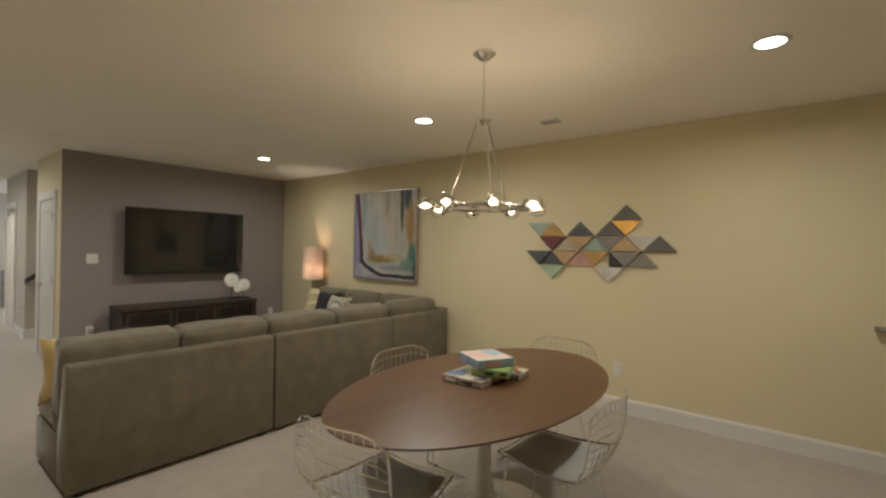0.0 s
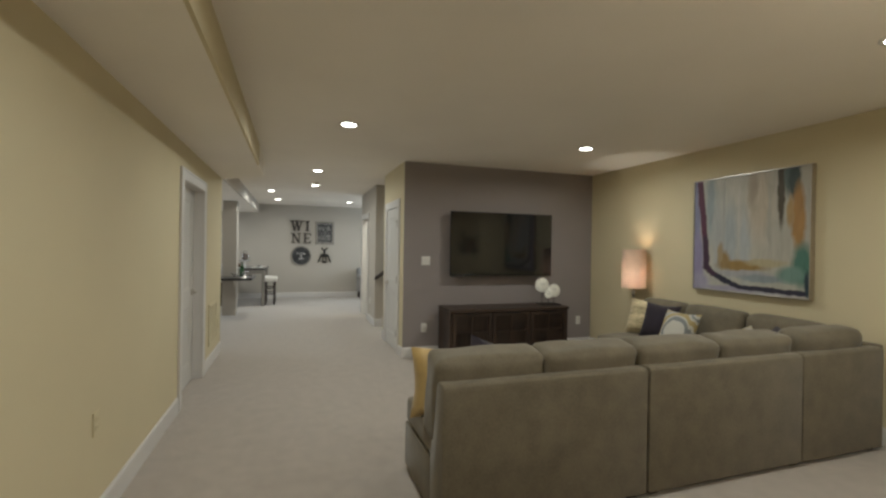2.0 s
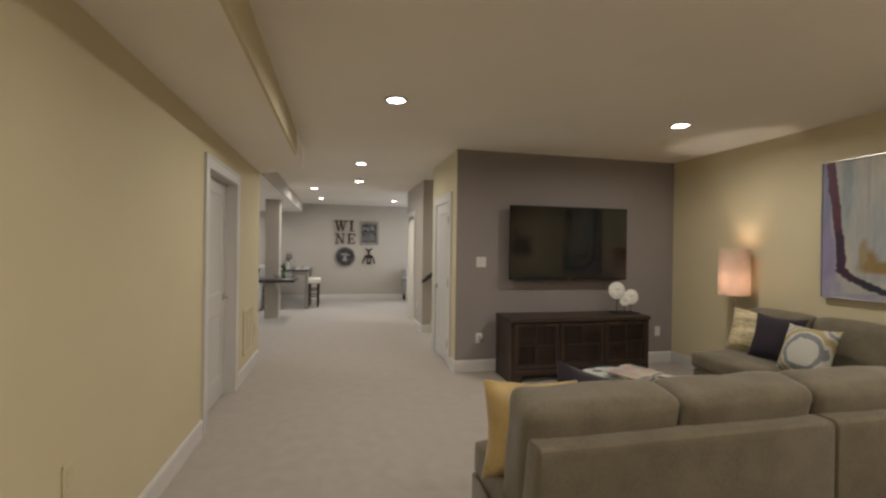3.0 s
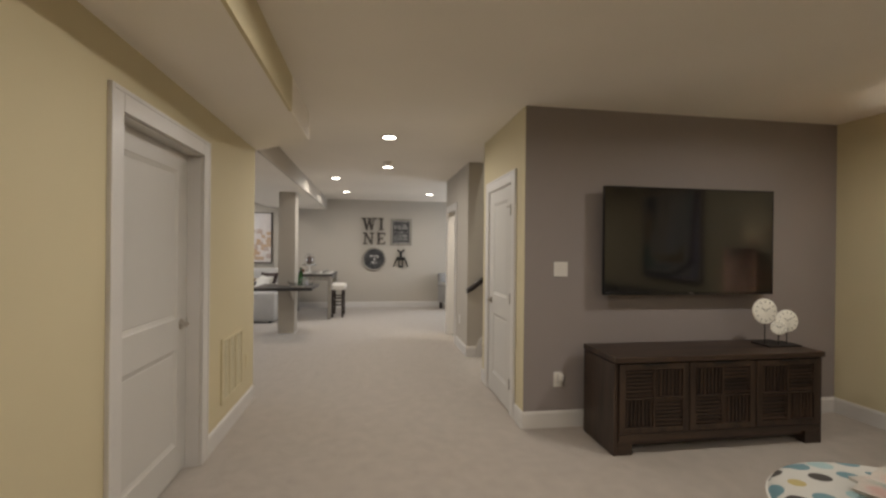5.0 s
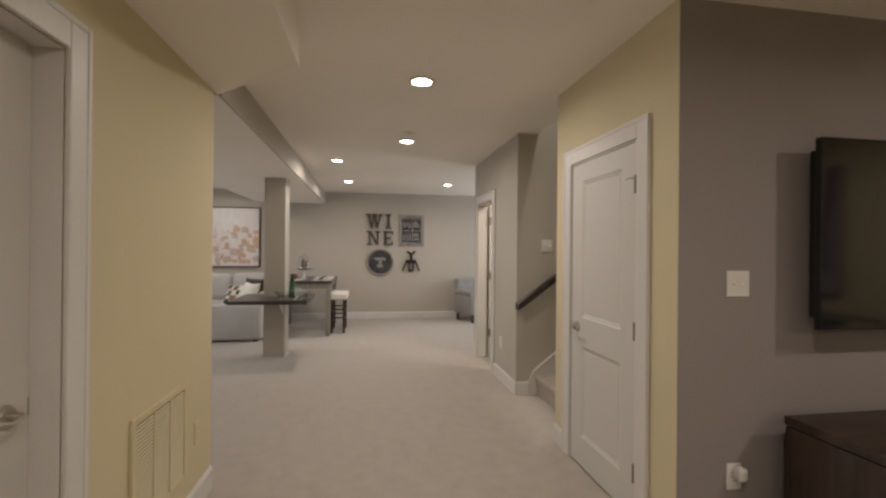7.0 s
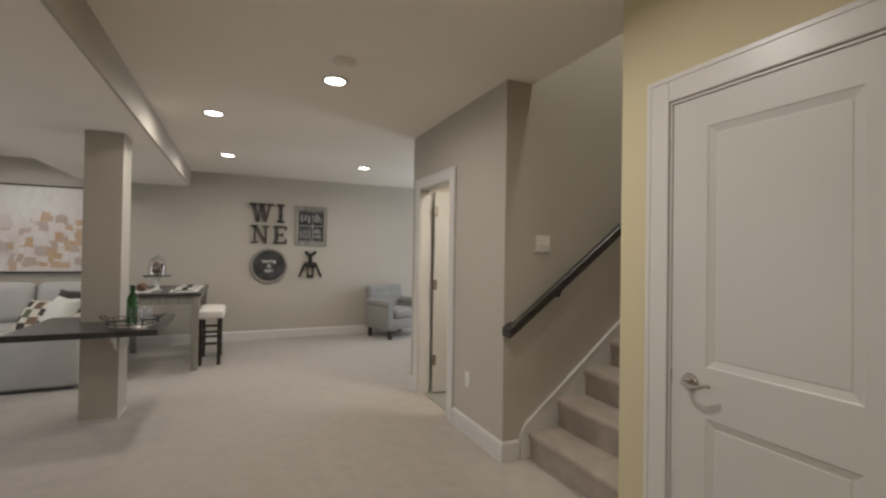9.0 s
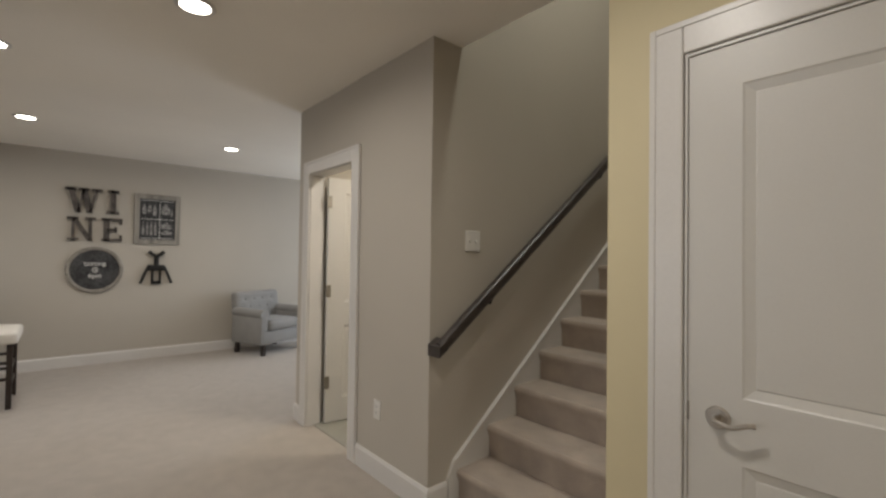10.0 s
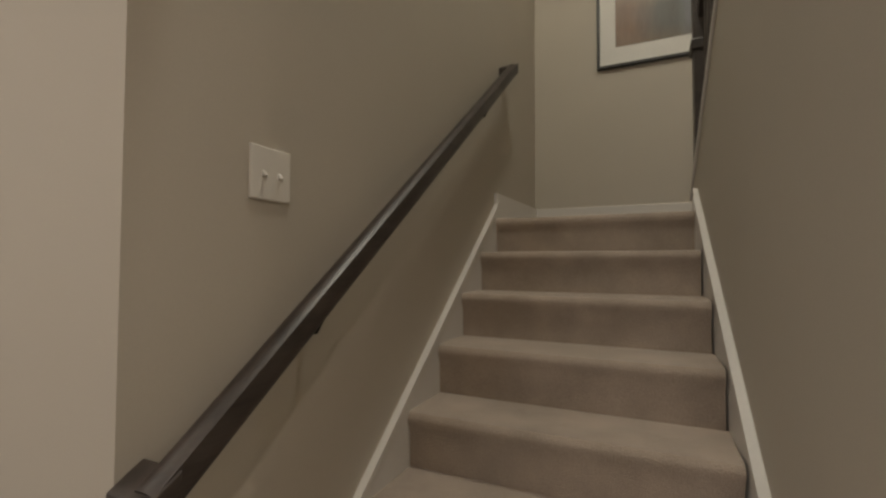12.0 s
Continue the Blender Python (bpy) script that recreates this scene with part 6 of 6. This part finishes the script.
part("return_back", box(-12.97, -11.86, -1.88, -1.60, 0.03, 0.565, bevel=0.04, seg=3), GREYFAB, gs, smooth=True)
for x, y in [(-13.7, -4.8), (-13.7, -1.7), (-11.75, -2.4), (-11.75, -1.7), (-13.05, -4.8), (-13.05, -2.6)]:
    part("foot", box(x - 0.03, x + 0.03, y - 0.03, y + 0.03, 0, 0.05), ESPRESSO, gs)
CHECK = painted("brown_cream_patchwork_print", (0.62, 0.58, 0.50), [(0.2, 0.8, 0.12, 0.10, 0.1, (0.04, 0.035, 0.03)), (0.55, 0.75, 0.12, 0.12, 0.1, (0.16, 0.10, 0.06)), (0.8, 0.55, 0.12, 0.10, 0.1, (0.05, 0.04, 0.035)), (0.35, 0.5, 0.10, 0.12, 0.1, (0.10, 0.12, 0.06)), (0.15, 0.35, 0.10, 0.10, 0.1, (0.05, 0.04, 0.035)), (0.6, 0.3, 0.14, 0.10, 0.1, (0.20, 0.13, 0.08)), (0.85, 0.2, 0.10, 0.12, 0.1, (0.04, 0.035, 0.03)), (0.35, 0.15, 0.12, 0.08, 0.1, (0.06, 0.05, 0.04))], 0.85, 0.02, 8, square=True)
DARKPIL = material("dark_brown_pillow_weave", (0.045, 0.03, 0.028), 0.85, vary=0.2, scale=10, fine=120)
throw_pillow("cream pillow with a brown patchwork print on the grey sofa", CHECK, pose(-13.22, -3.66, 0.66, -18, 0, 80), 0.44, 0.15, 8)
throw_pillow("cream pillow with a brown patchwork print on the grey sofa", CHECK, pose(-12.55, -2.22, 0.62, -35, 0, 60), 0.42, 0.15, 9)
throw_pillow("plain white pillow on the grey sofa", WHITEFAB, pose(-12.35, -1.98, 0.64, -28, 0, 40), 0.46, 0.17, 10)
throw_pillow("dark brown pillow behind the white one", DARKPIL, pose(-12.75, -1.98, 0.68, -22, 0, 60), 0.46, 0.16, 11)
rng = random.Random(11)
PATCHES = [(0.15, 0.8, 0.22, 0.2, 0.5, (0.55, 0.50, 0.49)), (0.6, 0.8, 0.25, 0.2, 0.5, (0.62, 0.60, 0.59)), (0.25, 0.3, 0.2, 0.12, 0.4, (0.50, 0.43, 0.40))]
for i in range(62):
    u, v = 0.06 + 0.92 * rng.random() ** 0.6, 0.06 + 0.62 * rng.random()
    PATCHES.append((u, v, 0.022 + 0.03 * rng.random(), 0.03 + 0.03 * rng.random(), 0.15, rng.choice([(0.48, 0.33, 0.21), (0.50, 0.36, 0.25), (0.44, 0.34, 0.28), (0.46, 0.37, 0.33), (0.62, 0.59, 0.57), (0.60, 0.56, 0.53)])))
for i in range(7):
    PATCHES.append((0.05 + 0.35 * rng.random(), 0.2 + 0.7 * rng.random(), 0.03 + 0.03 * rng.random(), 0.05 + 0.04 * rng.random(), 0.2, rng.choice([(0.45, 0.38, 0.35), (0.50, 0.44, 0.42), (0.55, 0.49, 0.47)])))
BIGART = painted("blush_gold_abstract_print", (0.62, 0.57, 0.55), PATCHES, 0.4, 0.06, 6, square=True, strokes=0.07)
ba = thing("large_abstract_picture", pose(X_BACK, -2.83, 1.64, 0, 0, 90), "large blush and gold abstract print in a thin dark frame", "picture")
part("canvas", box(-0.70, 0.70, -0.035, 0, -0.565, 0.565), BIGART, ba)
bm = bmesh.new()
for p in [(-0.722, 0.722, 0.565, 0.585), (-0.722, 0.722, -0.585, -0.565), (-0.722, -0.70, -0.565, 0.565), (0.70, 0.722, -0.565, 0.565)]:
    box(p[0], p[1], -0.045, 0, p[2], p[3], bevel=0.002, bm=bm)
part("frame", bm, ESPRESSO, ba, "thin dark frame")
st = thing("round_side_table", pose(-12.45, -3.42, 0), "round side table with a pale top and black wire frame", "side table")
part("top", lathe([(0.001, 0.455), (0.25, 0.455), (0.255, 0.462), (0.25, 0.472), (0.001, 0.472)], 36), TULIP, st, smooth=True)
for z in (0.445, 0.015):
    part("hoop", tube([(0.24 * math.cos(i * math.pi / 18), 0.24 * math.sin(i * math.pi / 18), z) for i in range(36)], 0.008, 8, closed=True), IRON, st, smooth=True)
for i in range(4):
    a = i * math.pi / 2 + 0.5
    part("upright", tube([(0.24 * math.cos(a), 0.24 * math.sin(a), 0.01), (0.24 * math.cos(a), 0.24 * math.sin(a), 0.45)], 0.008, 8), IRON, st, smooth=True)

# ---- landing picture ----
LAND = painted("sunset_photograph", (0.20, 0.15, 0.11), [(0.2, 0.3, 0.4, 0.3, 0.5, (0.18, 0.10, 0.06)), (0.6, 0.3, 0.3, 0.3, 0.5, (0.10, 0.10, 0.09)), (0.9, 0.4, 0.2, 0.5, 0.5, (0.20, 0.21, 0.24)), (0.5, 0.8, 0.6, 0.3, 0.5, (0.30, 0.22, 0.15))], 0.4, 0.06, 4)
lp = thing("landing_picture", pose(-7.845, 4.36, 3.137), "photograph with a wide white mat in a black frame", "picture")
bm = bmesh.new()
for p in [(-0.425, 0.425, 0.455, 0.475), (-0.425, 0.425, -0.475, -0.455), (-0.425, -0.405, -0.455, 0.455), (0.405, 0.425, -0.455, 0.455)]:
    box(p[0], p[1], -0.03, 0, p[2], p[3], bevel=0.002, bm=bm)
part("frame", bm, BLACK, lp, "slim black frame")
part("mat_board", box(-0.405, 0.405, -0.012, -0.001, -0.455, 0.455), material("white_mat_board", (0.72, 0.71, 0.68), 0.8, vary=0.02), lp, "wide white mat")
part("photograph", box(-0.30, 0.30, -0.014, -0.012, -0.33, 0.33), LAND, lp)

ledge = part("window_ledge", box(0.90, 2.0, Y_R - 0.075, Y_R, 0.965, 0.99, bevel=0.004), WEATHERED)
fixed(ledge, "narrow tan ledge on the yellow dining wall", "ledge")
